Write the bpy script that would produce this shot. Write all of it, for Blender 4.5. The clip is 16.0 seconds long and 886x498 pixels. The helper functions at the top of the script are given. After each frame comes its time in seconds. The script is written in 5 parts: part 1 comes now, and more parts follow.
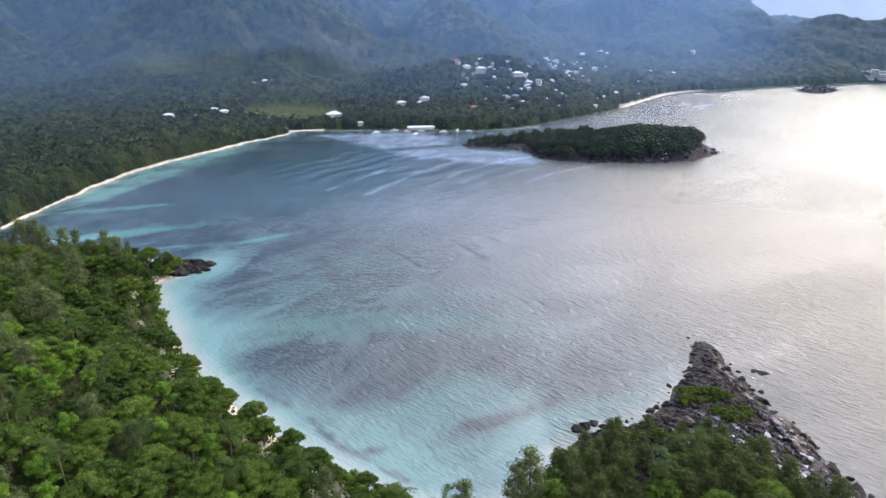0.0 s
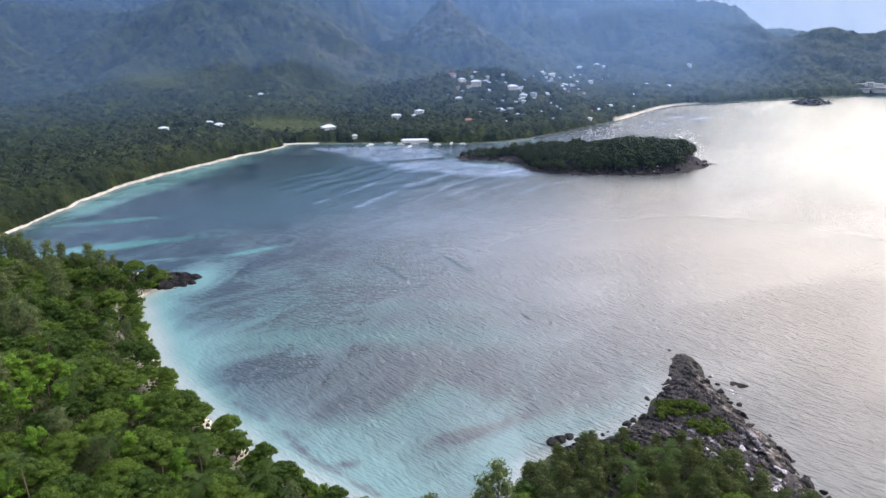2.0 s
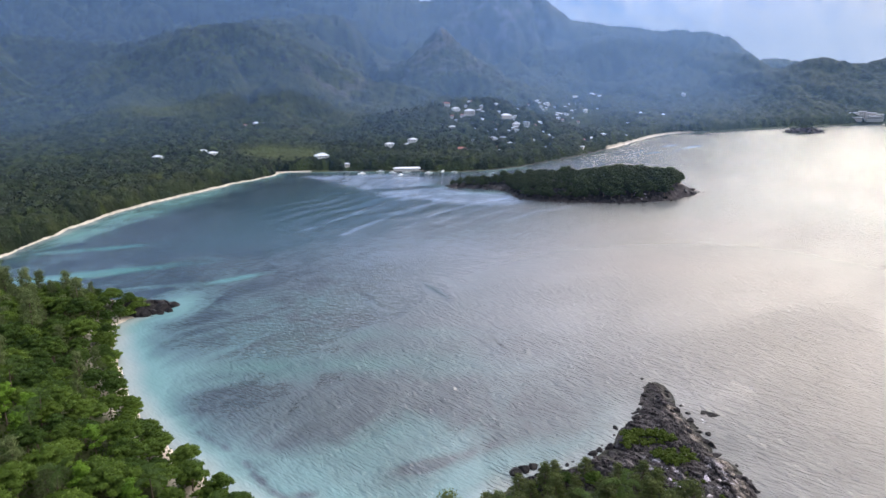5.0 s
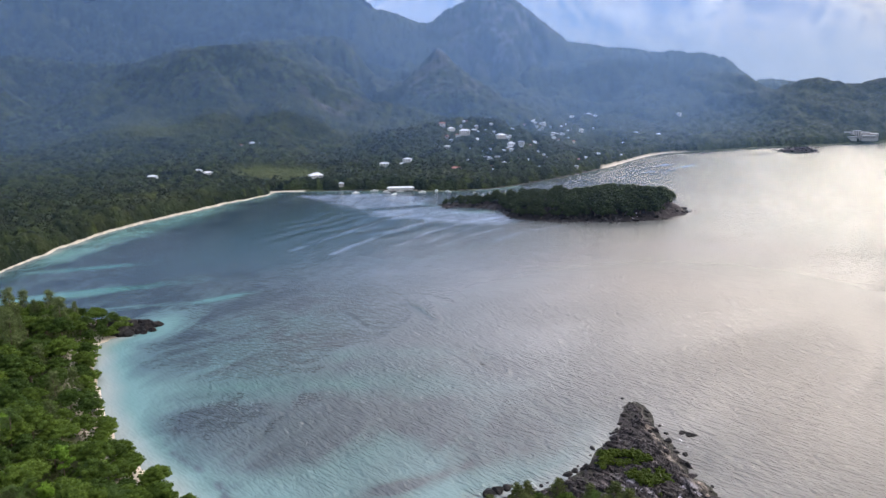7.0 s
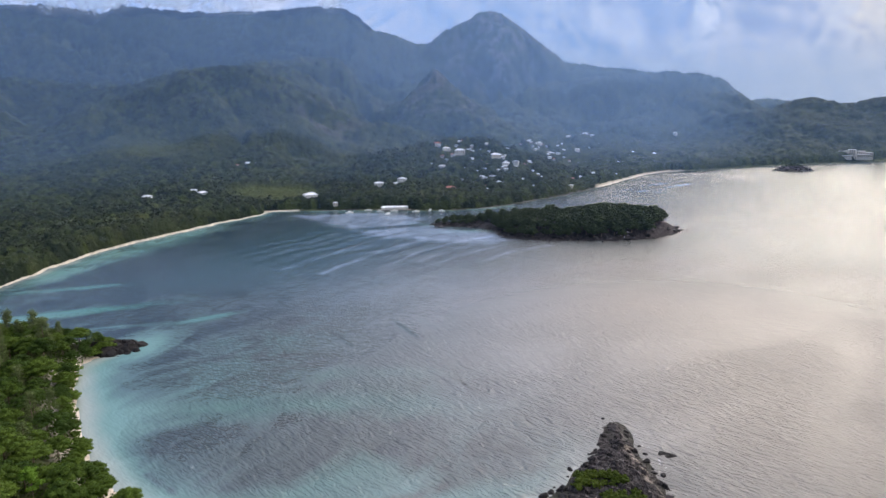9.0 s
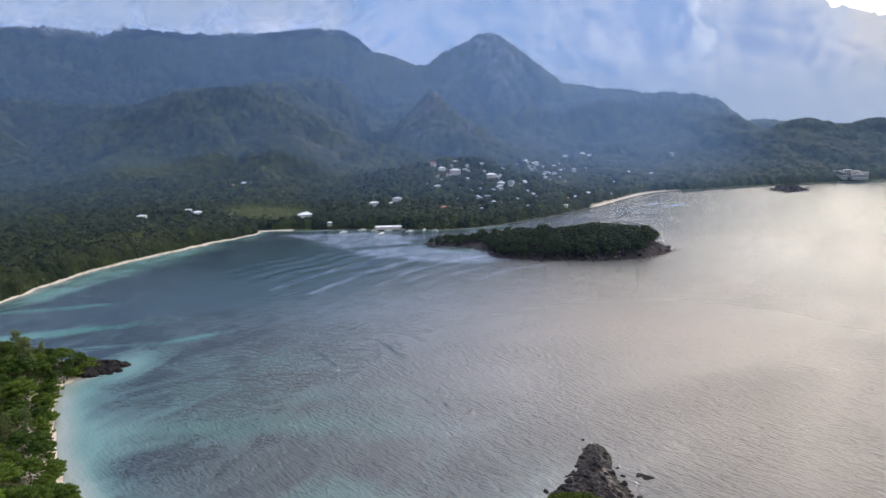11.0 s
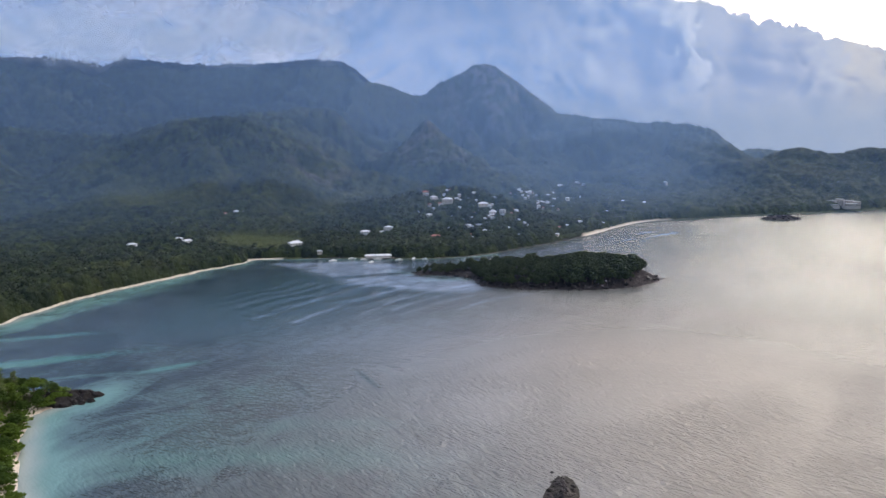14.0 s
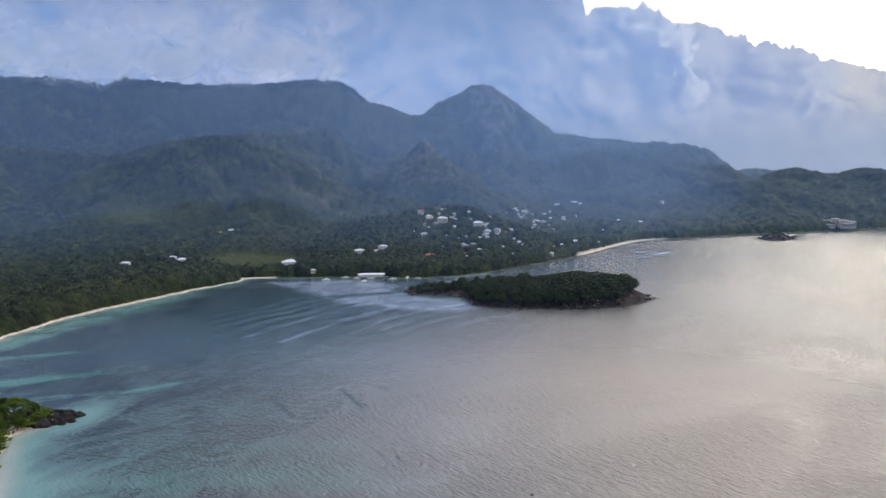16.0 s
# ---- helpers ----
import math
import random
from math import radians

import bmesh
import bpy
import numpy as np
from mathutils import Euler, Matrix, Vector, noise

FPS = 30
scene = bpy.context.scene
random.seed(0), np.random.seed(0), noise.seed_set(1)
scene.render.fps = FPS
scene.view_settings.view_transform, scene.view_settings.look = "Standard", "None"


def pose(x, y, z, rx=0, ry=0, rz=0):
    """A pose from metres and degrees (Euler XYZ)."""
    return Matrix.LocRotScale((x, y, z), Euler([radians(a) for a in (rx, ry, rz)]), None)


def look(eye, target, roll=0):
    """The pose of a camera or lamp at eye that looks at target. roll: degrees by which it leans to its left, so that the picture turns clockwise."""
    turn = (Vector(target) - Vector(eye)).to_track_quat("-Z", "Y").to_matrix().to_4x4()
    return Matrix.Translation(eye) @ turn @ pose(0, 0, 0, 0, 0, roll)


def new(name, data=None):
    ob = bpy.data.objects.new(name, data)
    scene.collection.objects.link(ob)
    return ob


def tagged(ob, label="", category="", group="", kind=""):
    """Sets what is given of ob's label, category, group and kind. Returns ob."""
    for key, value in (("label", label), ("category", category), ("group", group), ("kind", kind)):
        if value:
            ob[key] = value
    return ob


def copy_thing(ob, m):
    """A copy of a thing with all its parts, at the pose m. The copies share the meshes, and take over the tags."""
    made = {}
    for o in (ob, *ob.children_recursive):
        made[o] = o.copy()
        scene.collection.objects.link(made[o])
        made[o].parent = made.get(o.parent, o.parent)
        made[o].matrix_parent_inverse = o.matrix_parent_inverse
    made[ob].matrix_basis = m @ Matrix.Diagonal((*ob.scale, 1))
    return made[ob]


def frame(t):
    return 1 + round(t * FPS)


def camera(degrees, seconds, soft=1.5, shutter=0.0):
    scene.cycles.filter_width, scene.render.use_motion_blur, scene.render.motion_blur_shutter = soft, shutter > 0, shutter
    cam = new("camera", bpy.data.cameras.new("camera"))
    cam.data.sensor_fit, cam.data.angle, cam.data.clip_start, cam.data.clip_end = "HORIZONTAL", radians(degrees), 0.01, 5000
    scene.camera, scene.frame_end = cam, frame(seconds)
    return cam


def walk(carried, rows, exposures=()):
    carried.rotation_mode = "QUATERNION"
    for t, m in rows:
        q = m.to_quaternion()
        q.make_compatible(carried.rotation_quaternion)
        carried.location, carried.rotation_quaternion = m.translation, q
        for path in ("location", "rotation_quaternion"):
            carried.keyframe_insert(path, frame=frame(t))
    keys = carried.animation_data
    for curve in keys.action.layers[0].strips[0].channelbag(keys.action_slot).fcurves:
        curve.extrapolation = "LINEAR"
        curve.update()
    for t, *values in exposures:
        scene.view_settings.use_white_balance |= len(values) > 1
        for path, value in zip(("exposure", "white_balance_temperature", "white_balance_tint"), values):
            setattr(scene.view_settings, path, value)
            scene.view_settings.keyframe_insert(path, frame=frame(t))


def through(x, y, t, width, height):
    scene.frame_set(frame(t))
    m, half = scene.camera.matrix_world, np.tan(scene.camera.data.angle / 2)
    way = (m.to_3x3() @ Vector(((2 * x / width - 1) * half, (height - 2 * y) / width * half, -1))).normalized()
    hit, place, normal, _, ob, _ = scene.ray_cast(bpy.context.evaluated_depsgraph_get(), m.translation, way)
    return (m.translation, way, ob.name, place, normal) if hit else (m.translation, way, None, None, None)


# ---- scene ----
cam = camera(68.0, 16.0)
PATH = [
    (0, (-28.534, 0.675, 102.21), (-28.529, 2.577, 101.59), -0.1),
    (0.5, (-26.745, 0.639, 102.33), (-26.74, 2.542, 101.714), -0.2),
    (1, (-24.906, 0.582, 102.352), (-24.902, 2.487, 101.743), -0.2),
    (1.5, (-23.166, 0.573, 102.3), (-23.163, 2.482, 101.703), -0.2),
    (2, (-21.473, 0.447, 102.366), (-21.469, 2.36, 101.782), -0.2),
    (2.5, (-19.854, 0.34, 102.39), (-19.85, 2.257, 101.82), -0.2),
    (3, (-18.15, 0.377, 102.365), (-18.146, 2.298, 101.809), -0.2),
    (3.5, (-16.19, 0.356, 102.253), (-16.188, 2.281, 101.711), -0.2),
    (4, (-14.494, 0.35, 102.292), (-14.492, 2.278, 101.763), -0.2),
    (6.5, (-5.336, 0.192, 102.272), (-5.335, 2.138, 101.812), -0.3),
    (7, (-3.534, 0.097, 102.296), (-3.533, 2.047, 101.85), -0.3),
    (7.5, (-1.834, 0.062, 102.317), (-1.834, 2.015, 101.885), -0.3),
    (8, (0.0, 0.0, 102.354), (0.0, 1.956, 101.937), -0.3),
    (8.5, (1.903, -0.033, 102.391), (1.903, 1.926, 101.987), -0.4),
    (9, (3.622, -0.122, 102.445), (3.623, 1.839, 102.056), -0.4),
    (11.5, (12.888, -0.404, 102.812), (12.888, 1.571, 102.494), -0.4),
    (12, (14.623, -0.402, 102.983), (14.623, 1.574, 102.678), -0.4),
    (12.5, (16.49, -0.51, 103.112), (16.491, 1.469, 102.821), -0.4),
    (13, (18.122, -0.41, 103.068), (18.124, 1.571, 102.792), -0.4),
    (13.5, (19.815, -0.541, 103.058), (19.818, 1.442, 102.797), -0.4),
    (14, (21.697, -0.574, 103.168), (21.701, 1.411, 102.922), -0.3),
    (14.5, (23.51, -0.71, 103.244), (23.514, 1.277, 103.011), -0.3),
    (15, (25.169, -0.769, 103.267), (25.174, 1.219, 103.05), -0.3),
    (15.5, (26.837, -0.676, 103.415), (26.842, 1.314, 103.211), -0.3),
    (16, (28.536, -0.389, 103.437), (28.542, 1.602, 103.248), -0.2),
]
walk(cam, [(t, look(eye, target, roll)) for t, eye, target, roll in PATH], [(0.0, 0.53, 6000, 10), (4.0, 0.41, 6050, 10), (9.0, 0.12, 6250, 10), (16.0, -0.17, 6250, 10)])

# ---------------- world, sun ----------------
def nodes_of(tree):
    tree.nodes.clear()
    def add(kind, *links, **values):
        node = tree.nodes.new(kind)
        for key, value in values.items():
            setattr(node, key, value)
        for slot, value in links:
            socket = node.inputs[slot]
            if isinstance(value, bpy.types.NodeSocket):
                tree.links.new(value, socket)
            else:
                socket.default_value = value
        return node
    return add


def rgb(r, g, b):
    return (r, g, b, 1.0)


class Net:
    """Short names for the nodes of one tree."""

    def __init__(self, tree):
        self.tree, self.add = tree, nodes_of(tree)

    def math(self, op, a, b=0.0, c=0.0, clamp=False):
        return self.add("ShaderNodeMath", (0, a), (1, b), (2, c), operation=op, use_clamp=clamp).outputs[0]

    def ramp(self, value, low, high, a=0.0, b=1.0, smooth=True):
        n = self.add("ShaderNodeMapRange", (0, value), (1, low), (2, high), (3, a), (4, b))
        n.interpolation_type = "SMOOTHSTEP" if smooth else "LINEAR"
        return n.outputs[0]

    def mix(self, fac, a, b, mode="MIX"):
        n = self.add("ShaderNodeMix", data_type="RGBA", blend_type=mode)
        for slot, value in ((0, fac), (6, a), (7, b)):
            if isinstance(value, bpy.types.NodeSocket):
                self.tree.links.new(value, n.inputs[slot])
            else:
                n.inputs[slot].default_value = value
        return n.outputs[2]

    def noise(self, vector, scale, detail=4.0, rough=0.55, warp=0.0, dims="3D"):
        return self.add("ShaderNodeTexNoise", ("Vector", vector), ("Scale", scale), ("Detail", detail), ("Roughness", rough), ("Distortion", warp)).outputs[0]

    def voronoi(self, vector, scale, feature="F1", out=0):
        return self.add("ShaderNodeTexVoronoi", ("Vector", vector), ("Scale", scale), feature=feature).outputs[out]

    def stretch(self, vector, sx, sy, sz, turn=0.0):
        if turn:
            vector = self.add("ShaderNodeMapping", (0, vector), (2, (0, 0, radians(turn)))).outputs[0]
        return self.add("ShaderNodeMapping", (0, vector), (3, (sx, sy, sz))).outputs[0]

    def attr(self, name):
        return self.add("ShaderNodeAttribute", attribute_name=name).outputs["Fac"]


SUN_AZ, SUN_EL = 33.0, 17.0  # degrees to the right of +y, and up

world = bpy.data.worlds.new("sky")
scene.world = world
world.use_nodes = True
w = Net(world.node_tree)
way = w.add("ShaderNodeTexCoord").outputs["Generated"]
sep = w.add("ShaderNodeSeparateXYZ", (0, way))
az = w.math("MULTIPLY", w.math("ARCTAN2", sep.outputs[0], sep.outputs[1]), 57.29578)
el = w.math("MULTIPLY", w.math("ARCSINE", sep.outputs[2]), 57.29578)
sky = w.add("ShaderNodeTexSky", sky_type="NISHITA", sun_disc=False)
sky.sun_elevation, sky.sun_rotation = radians(SUN_EL), radians(SUN_AZ)
sky.air_density, sky.dust_density, sky.altitude = 1.0, 2.0, 100.0
clear = w.mix(1.0, sky.outputs[0], rgb(0.10, 0.10, 0.10), "MULTIPLY")
# high veil: lilac grey all round, cream towards the sun
lump = w.noise(way, 3.2, 6.0, 0.55, 0.4)
near_sun = w.math("ADD", w.math("POWER", w.math("MULTIPLY", w.math("SUBTRACT", az, SUN_AZ), 0.036), 2.0), w.math("POWER", w.math("MULTIPLY", w.math("SUBTRACT", el, SUN_EL + 3), 0.072), 2.0))
glow = w.math("POWER", 2.718, w.math("MULTIPLY", near_sun, -1.0))
veil = w.mix(w.ramp(lump, 0.3, 0.75), rgb(3.4, 3.02, 2.78), rgb(4.1, 3.6, 3.2))
back = w.ramp(w.math("ABSOLUTE", w.math("SUBTRACT", az, 15.0)), 60.0, 150.0)
veil = w.mix(w.ramp(az, 12.0, 6.0), veil, rgb(3.8, 3.45, 3.75))
veil = w.mix(w.ramp(az, -4.0, -26.0), veil, rgb(0.70, 0.86, 1.22))
veil = w.mix(back, veil, rgb(0.60, 0.66, 0.78))
high = w.mix(w.ramp(lump, 0.35, 0.6, 0.75, 0.95), clear, veil)
high = w.mix(w.math("MULTIPLY", glow, 1.0, clamp=True), high, rgb(3.8, 3.1, 2.35))
# the bank of cumulus: its top falls towards the right; rounded heads lit from the sun's side
flatdir = w.add("ShaderNodeCombineXYZ", (0, az), (1, w.math("MULTIPLY", el, 1.15))).outputs[0]
bend = w.add("ShaderNodeTexNoise", ("Vector", flatdir), ("Scale", 0.35), ("Detail", 3.0)).outputs[1]
bent = w.add("ShaderNodeVectorMath", (0, flatdir), (1, w.add("ShaderNodeVectorMath", (0, bend), (1, (2.2, 2.2, 0.0)), operation="MULTIPLY").outputs[0]), operation="ADD").outputs[0]


def heads(shift, scale):
    at = w.add("ShaderNodeVectorMath", (0, bent), (1, shift), operation="ADD").outputs[0]
    d = w.add("ShaderNodeTexVoronoi", ("Vector", at), ("Scale", scale), voronoi_dimensions="2D").outputs[0]
    return w.math("SQRT", w.math("MAXIMUM", w.math("SUBTRACT", 1.0, w.math("MULTIPLY", w.math("MULTIPLY", d, d), 1.35)), 0.0))


def relief(scale, step):
    return w.math("SUBTRACT", heads((0, 0, 0), scale), heads((step, step * 0.8, 0), scale))


top = w.math("ADD", w.ramp(az, 17.0, 35.5, 13.2, 6.1, False), w.ramp(az, 10.4, 12.2, 9.0, 0.0, False))
top = w.math("ADD", top, w.ramp(az, -34.0, -2.0, 9.0, 0.0, False))
top = w.math("ADD", top, w.math("MULTIPLY", w.math("SUBTRACT", heads((0, 0, 0), 0.22), 0.5), 1.6))
top = w.math("ADD", top, w.math("MULTIPLY", heads((0, 0, 0), 0.7), 0.6))
top = w.math("ADD", top, w.math("MULTIPLY", w.math("SUBTRACT", w.noise(w.stretch(flatdir, 1.0, 0.22, 1.0), 0.8, 4.0, 0.6), 0.5), 2.6))
over = w.math("SUBTRACT", top, el)
bank = w.ramp(over, -0.05, 0.12)
rim = w.ramp(over, 4.5, 0.5)
lit = w.math("MULTIPLY", relief(0.20, 1.0), w.ramp(over, 9.0, 1.0, 0.55, 1.1))
lit = w.math("ADD", lit, w.math("MULTIPLY", relief(0.55, 0.4), w.ramp(over, 9.0, 0.5, 0.35, 0.75)))
lit = w.math("ADD", lit, w.math("MULTIPLY", relief(1.6, 0.15), w.math("ADD", w.math("MULTIPLY", rim, 0.25), 0.12)))
wisp = w.noise(w.stretch(way, 1.0, 1.0, 1.3), 6.5, 7.0, 0.6, 0.9)


def billow(scale, step):
    """Rounded relief of the cloud, lit from the sun's side."""
    fields = [w.add("ShaderNodeTexNoise", ("Vector", w.add("ShaderNodeVectorMath", (0, bent), (1, at), operation="ADD").outputs[0]), ("Scale", scale), ("Detail", 6.0), ("Roughness", 0.5), ("Distortion", 0.4)).outputs[0] for at in ((0, 0, 0), (step, step * 0.9, 0))]
    return w.math("SUBTRACT", fields[0], fields[1])


lit = w.math("MULTIPLY", lit, w.ramp(az, 1.0, 15.0))
lit = w.math("ADD", lit, w.math("ADD", w.math("MULTIPLY", billow(0.16, 0.9), 2.8), w.math("MULTIPLY", billow(0.5, 0.35), 1.6)))
shade = w.ramp(w.math("ADD", w.math("ADD", w.math("MULTIPLY", lit, w.ramp(az, -6.0, 18.0, 0.5, 0.95)), w.math("MULTIPLY", w.math("SUBTRACT", wisp, 0.5), w.ramp(az, -4.0, 12.0, 1.8, 0.8))), 0.45), 0.0, 0.9, 0.0, 1.0, False)
blue = w.mix(shade, rgb(0.25, 0.42, 0.78), rgb(0.64, 0.71, 0.95))
right = w.mix(shade, rgb(0.35, 0.41, 0.58), rgb(0.84, 0.81, 0.80))
drift = w.noise(w.stretch(flatdir, 1.0, 1.5, 1.0, -35), 0.16, 8.0, 0.6, 1.2)
blue = w.mix(w.math("MULTIPLY", w.math("MULTIPLY", w.ramp(drift, 0.42, 0.60, 0.0, 0.9), w.ramp(az, -28.0, -22.0, 0.35, 1.0)), w.ramp(az, 2.0, -10.0)), blue, rgb(0.76, 0.80, 0.98))
body = w.mix(w.ramp(az, -8.0, 34.0), blue, right)
edge = w.math("MULTIPLY", w.ramp(over, 1.1, 0.0, 0.0, 0.8), w.ramp(az, 4.0, 26.0))
body = w.mix(edge, body, rgb(0.88, 0.82, 0.76))
warm = w.math("MULTIPLY", w.ramp(w.math("ADD", az, w.math("MULTIPLY", w.math("SUBTRACT", wisp, 0.5), 9.0)), 28.5, 31.5, 0.0, 0.8), w.ramp(el, 2.0, 6.0))
body = w.mix(w.math("MULTIPLY", warm, w.math("ADD", shade, 0.25, clamp=True)), body, rgb(0.96, 0.85, 0.72))


puffs = w.math("ADD", w.math("MULTIPLY", heads((0, 0, 0), 0.42), 0.45), w.math("ADD", w.math("MULTIPLY", heads((3, 1, 0), 1.0), 0.36), w.math("MULTIPLY", heads((1, 7, 0), 2.4), 0.18)))
puffs = w.math("SUBTRACT", puffs, 0.62)


def tower(under, cx, cy, rx, ry, base, bright):
    """A tall head of the bank, fading at its foot and lit along its lumpy right rim."""
    u = w.math("DIVIDE", w.math("SUBTRACT", az, cx), rx)
    v = w.math("DIVIDE", w.math("SUBTRACT", el, cy), ry)
    r = w.math("SUBTRACT", w.math("SQRT", w.math("ADD", w.math("MULTIPLY", u, u), w.math("MULTIPLY", v, v))), w.math("MULTIPLY", puffs, 1.0))
    mask = w.math("MULTIPLY", w.ramp(r, 1.03, 0.95), w.math("MULTIPLY", w.ramp(v, -0.9, 0.2), w.ramp(u, -1.1, 0.1)))
    rimmed = w.math("MULTIPLY", w.ramp(r, 0.45, 0.98), w.ramp(w.math("ADD", w.math("MULTIPLY", u, 0.8), w.math("MULTIPLY", v, 0.5)), -0.25, 0.85))
    knobs = w.math("ADD", rimmed, w.math("MULTIPLY", w.math("MULTIPLY", lit, w.ramp(v, -0.9, 0.4)), 0.5), clamp=True)
    out = w.mix(w.math("MULTIPLY", mask, 0.6), under, base)
    return w.mix(w.math("MULTIPLY", mask, w.math("MULTIPLY", knobs, 0.9)), out, bright)


body = tower(body, 24.5, 5.5, 5.5, 6.6, rgb(0.40, 0.46, 0.66), rgb(0.74, 0.74, 0.78))
body = tower(body, 16.4, 8.0, 4.2, 5.8, rgb(0.36, 0.46, 0.74), rgb(0.98, 0.97, 0.98))
body = tower(body, 33.5, 5.0, 4.6, 4.8, rgb(0.60, 0.58, 0.60), rgb(0.92, 0.84, 0.74))
low = w.mix(w.ramp(az, -25.0, 36.0), rgb(0.22, 0.33, 0.52), rgb(0.45, 0.50, 0.60))
body = w.mix(w.ramp(el, 7.0, 2.5, 0.0, 0.85), body, low)
# left cloud darkened, mostly above the view, to dim the bay's reflection
body = w.mix(w.math("MULTIPLY", w.ramp(el, 9.0, 17.0, 0.0, 0.7), w.ramp(az, 13.0, 9.0)), body, rgb(0.17, 0.22, 0.36))
far = w.ramp(w.math("ABSOLUTE", az), 70.0, 120.0)
bank = w.math("MULTIPLY", bank, w.math("SUBTRACT", 1.0, far))
colour = w.mix(bank, high, body)
w.add("ShaderNodeOutputWorld", (0, w.add("ShaderNodeBackground", (0, colour), (1, 1.0)).outputs[0]))

sun = new("sun", bpy.data.lights.new("sun", "SUN"))
sun.data.energy, sun.data.angle, sun.data.color = 0.8, radians(30), (1.0, 0.90, 0.76)
sun.matrix_world = look((0, 0, 0), (-math.sin(radians(SUN_AZ)) * math.cos(radians(SUN_EL + 10)), -math.cos(radians(SUN_AZ)) * math.cos(radians(SUN_EL + 10)), -math.sin(radians(SUN_EL + 10))))

# ---------------- materials ----------------
def material(name, rough=0.8, spec=0.3):
    m = bpy.data.materials.new(name)
    m.use_nodes = True
    n = Net(m.node_tree)
    bsdf = n.add("ShaderNodeBsdfPrincipled", ("Roughness", rough), ("Specular IOR Level", spec))
    n.add("ShaderNodeOutputMaterial", (0, bsdf.outputs[0]))
    n.bsdf = bsdf
    n.pos = n.add("ShaderNodeNewGeometry").outputs["Position"]
    n.obj = n.add("ShaderNodeTexCoord").outputs["Object"]
    n.rand = n.add("ShaderNodeObjectInfo").outputs["Random"]
    n.island = n.add("ShaderNodeNewGeometry").outputs["Random Per Island"]
    return m, n


def put(n, slot, value):
    if isinstance(value, bpy.types.NodeSocket):
        n.tree.links.new(value, n.bsdf.inputs[slot])
    else:
        n.bsdf.inputs[slot].default_value = value


def bump(n, height, strength, distance):
    put(n, "Normal", n.add("ShaderNodeBump", ("Strength", strength), ("Distance", distance), ("Height", height)).outputs[0])


def leaf_material(name, dark, light, through=0.35):
    """Leaves: tint per tree and per leaf clump, some light passing through."""
    m, n = material(name, 0.6, 0.10)
    tint = n.mix(n.rand, rgb(*dark), rgb(*light))
    tint = n.mix(n.math("MULTIPLY", n.math("POWER", n.island, 1.5), 0.8), tint, rgb(*[v * 1.5 for v in light]))
    patch = n.noise(n.pos, 0.35, 3.0)
    tint = n.mix(n.ramp(patch, 0.35, 0.7, 0.0, 0.45), tint, rgb(dark[0] * 0.6, dark[1] * 0.7, dark[2] * 0.8))
    put(n, "Base Color", tint)
    leafy = n.add("ShaderNodeBsdfTranslucent", (0, n.mix(0.5, tint, rgb(0.16, 0.24, 0.03))))
    both = n.add("ShaderNodeMixShader", (0, through), (1, n.bsdf.outputs[0]), (2, leafy.outputs[0]))
    out = next(x for x in n.tree.nodes if x.type == "OUTPUT_MATERIAL")
    n.tree.links.new(both.outputs[0], out.inputs[0])
    return m


LEAF = leaf_material("broad_leaves", (0.036, 0.066, 0.012), (0.092, 0.142, 0.022))
LEAF_LIME = leaf_material("young_leaves", (0.075, 0.150, 0.018), (0.135, 0.235, 0.026))
LEAF_GREY = leaf_material("feathery_needles", (0.078, 0.103, 0.042), (0.128, 0.154, 0.066), 0.35)
LEAF_OLIVE = leaf_material("olive_needles", (0.042, 0.056, 0.020), (0.082, 0.098, 0.034), 0.3)
LEAF_SCRUB = leaf_material("scrub_leaves", (0.036, 0.058, 0.010), (0.068, 0.094, 0.015))
LEAF_DARK = leaf_material("dark_leaves", (0.018, 0.038, 0.008), (0.046, 0.080, 0.014), 0.2)
# islet leaves: shade of their backlit side is put into the colour
LEAF_COAST_SHADE = leaf_material("shaded_takamaka_leaves", (0.013, 0.023, 0.012), (0.042, 0.058, 0.023), 0.12)
LEAF_PALM = leaf_material("palm_fronds", (0.035, 0.065, 0.016), (0.065, 0.10, 0.025))

BARK, n = material("bark", 0.9, 0.1)
put(n, "Base Color", n.mix(n.noise(n.stretch(n.obj, 3, 3, 0.6), 2.0), rgb(0.07, 0.05, 0.035), rgb(0.24, 0.19, 0.15)))

# rock: dark wet granite with grey and rusty patches
ROCK, n = material("granite", 0.75, 0.35)
grain = n.noise(n.pos, 1.4, 8.0, 0.65)
tone = n.mix(n.ramp(grain, 0.3, 0.7), rgb(0.006, 0.006, 0.008), rgb(0.050, 0.044, 0.047))
tone = n.mix(n.ramp(n.noise(n.pos, 0.35, 4.0), 0.55, 0.7, 0.0, 0.6), tone, rgb(0.13, 0.105, 0.095))
tone = n.mix(n.math("MULTIPLY", n.rand, 0.5), tone, rgb(0.06, 0.05, 0.055))
put(n, "Base Color", tone)
bump(n, grain, 0.7, 0.6)
PALE_ROCK, n = material("bleached_granite", 0.7, 0.3)
grain = n.noise(n.pos, 1.8, 8.0, 0.65)
put(n, "Base Color", n.mix(n.ramp(grain, 0.35, 0.65), rgb(0.20, 0.17, 0.19), rgb(0.66, 0.62, 0.70)))
bump(n, grain, 0.6, 0.5)
DARK_ROCK, n = material("black_granite", 0.7, 0.2)
grain = n.noise(n.pos, 1.1, 8.0, 0.65)
put(n, "Base Color", n.mix(n.ramp(grain, 0.35, 0.75), rgb(0.004, 0.004, 0.005), rgb(0.022, 0.019, 0.020)))
bump(n, grain, 0.7, 0.5)

